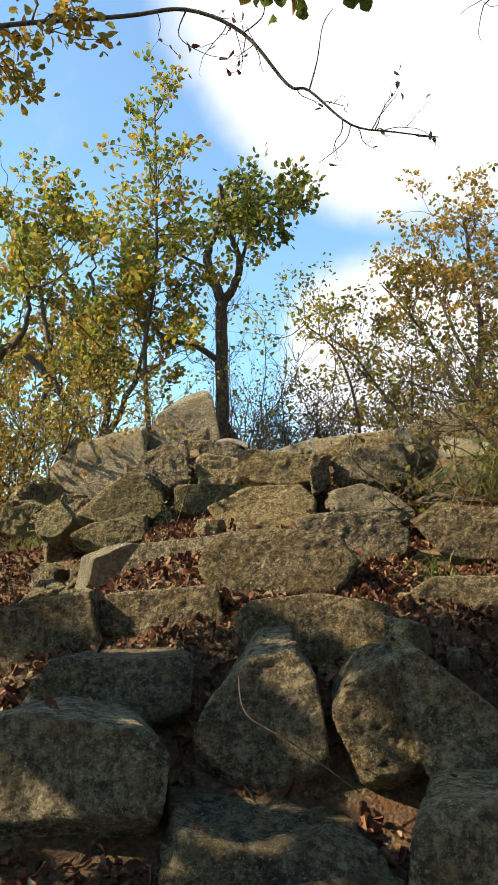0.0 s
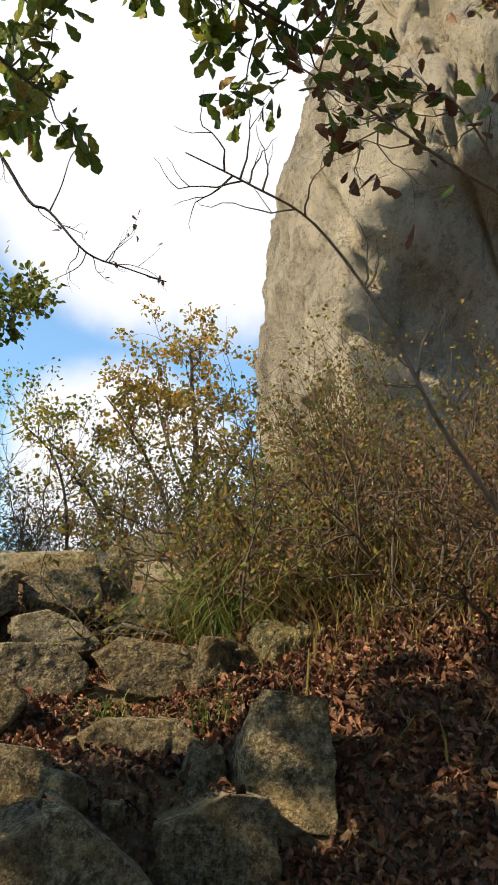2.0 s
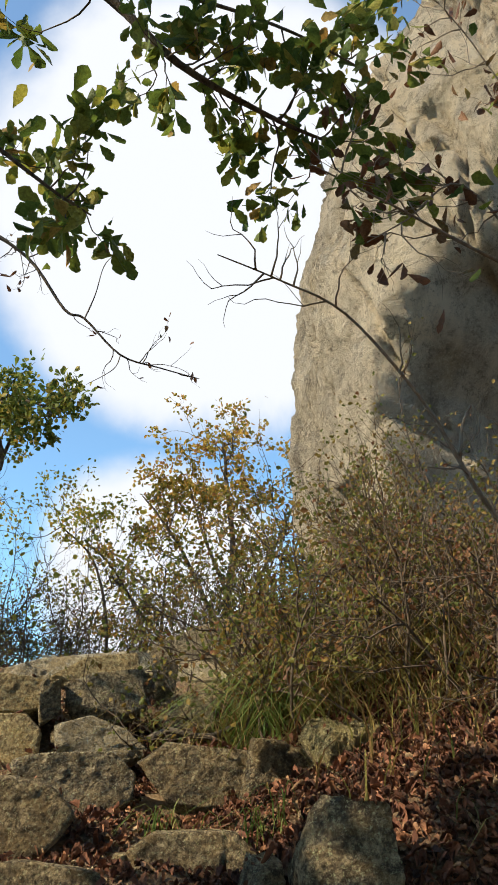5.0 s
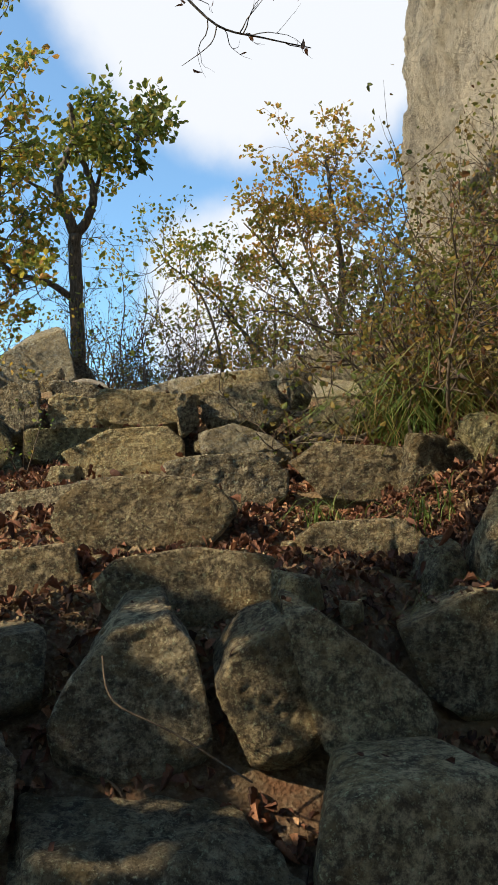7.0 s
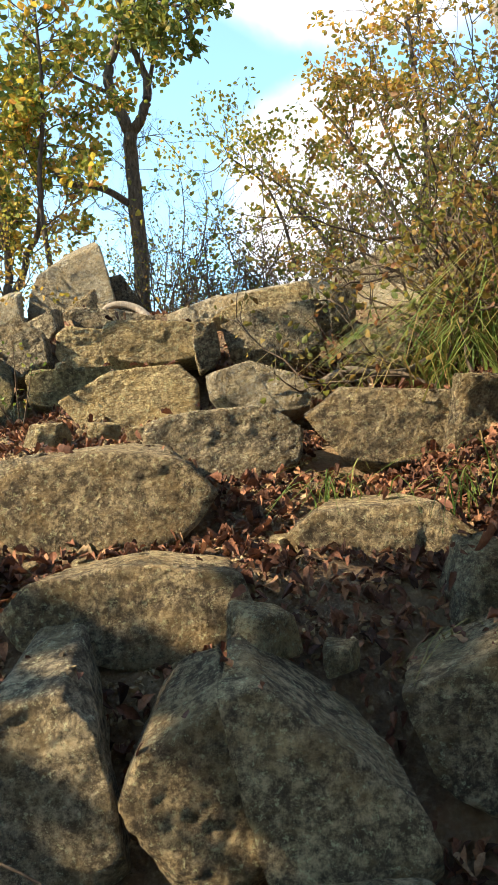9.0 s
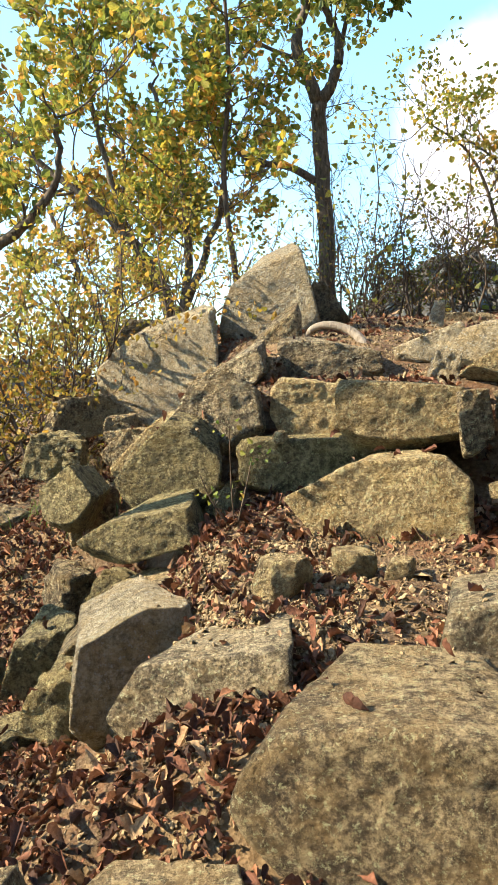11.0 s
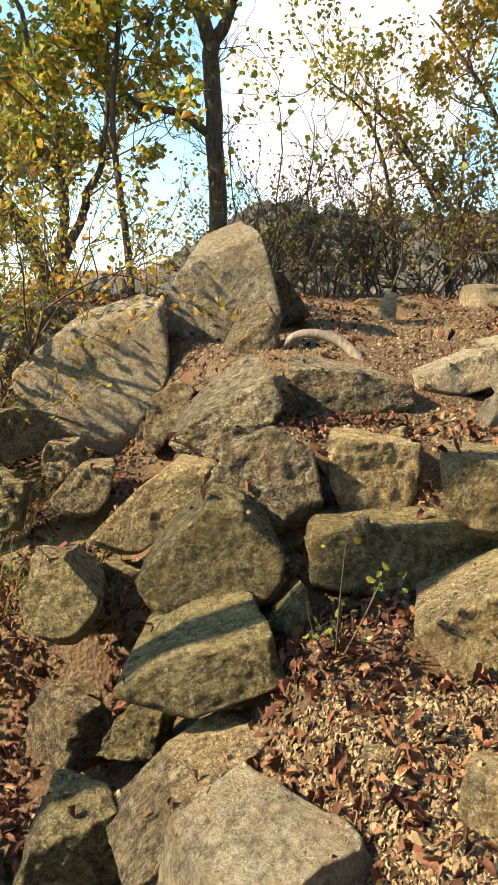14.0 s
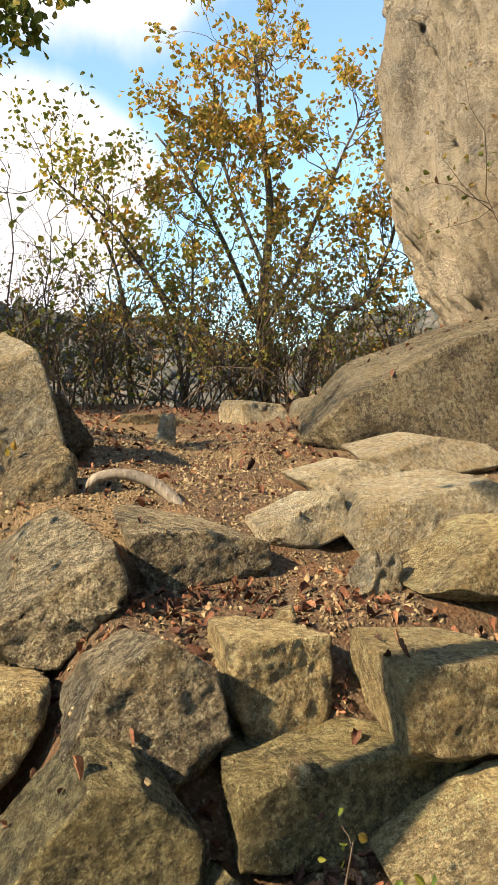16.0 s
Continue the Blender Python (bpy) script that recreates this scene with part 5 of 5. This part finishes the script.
def pebbles(name, seed, count, box, size, label, density):
    spots, rng = scattered(seed, count, box, 0.01, density)
    octa = np.array([(1, 0, 0), (-1, 0, 0), (0, 1, 0), (0, -1, 0), (0, 0, 1), (0, 0, -1), (.6, .6, .5), (-.6, .6, .5), (.6, -.6, .5), (-.6, -.6, .5)])
    tri = [(0, 6, 8), (2, 7, 6), (1, 9, 7), (3, 8, 9), (4, 6, 7), (4, 7, 9), (4, 9, 8), (4, 8, 6), (0, 2, 6), (2, 1, 7), (1, 3, 9), (3, 0, 8)]
    v, f = [], []
    for p, normal in spots:
        s = size * min(1.9, math.exp(rng.normal(-0.2, 0.45)))
        turn = np.array(Euler(rng.uniform(0, 6.3, 3)).to_matrix())
        pts = (octa * rng.uniform(0.8, 1.2, (10, 1)) * np.array((1.1, 1.0, 0.85))) @ turn.T * s + np.array(p)
        start = len(v)
        v += pts.tolist()
        f += [(a + start, b + start, c + start) for a, b, c in tri]
    return tagged(new(name, mesh_from(name, v, f, GRAVEL, smooth=False)), label, "gravel", kind="stuff")


pebbles("gravel", 91, 26000, (-1.2, 1.3, 3.3, 6.4), 0.008, "tan gravel between the step stones", lambda x, y: 0.9 if x < 0.9 else 0.3)
pebbles("gravel", 94, 17000, (-0.95, 0.1, 4.7, 5.6), 0.0075, "heaped tan gravel on the tread", lambda x, y: 1.0)
pebbles("gravel", 92, 30000, (-1.0, 2.6, 6.4, 10.6), 0.009, "tan gravel on the sunny path", lambda x, y: 0.8)
pebbles("gravel", 93, 300, (-2.2, 1.4, 2.6, 7.5), 0.018, "small loose stones among the leaves", lambda x, y: 1.0)

# ---- woods on the far hills ----
rng = np.random.default_rng(99)
ico = bmesh.new()
bmesh.ops.create_icosphere(ico, subdivisions=1, radius=1.0)
iv = np.array([v.co[:] for v in ico.verts])
ifc = [[v.index for v in f.verts] for f in ico.faces]
ico.free()
v, f = [], []
for k in range(5200):
    a, r = radians(rng.uniform(-55, 62)), rng.uniform(70, 260)
    x, y = math.sin(a) * r, 5 + math.cos(a) * r
    z = float(height(np.array([x]), np.array([y]))[0])
    s = rng.uniform(0.9, 1.7) * (0.5 + r / 220)
    bump = 1 + layered_noise(iv * 1.7 + k, k, 2) * 0.35
    pts = iv * bump[:, None] * np.array((s, s, s * rng.uniform(0.8, 1.2))) + np.array((x, y, z + s * 0.6))
    start = len(v)
    v += pts.tolist()
    f += [tuple(i + start for i in q) for q in ifc]
tagged(new("far_woods", mesh_from("far_woods", v, f, FAR_WOODS, smooth=False)), "dull green and grey-brown woods on far hills, haze in their colour", "woods", kind="stuff")
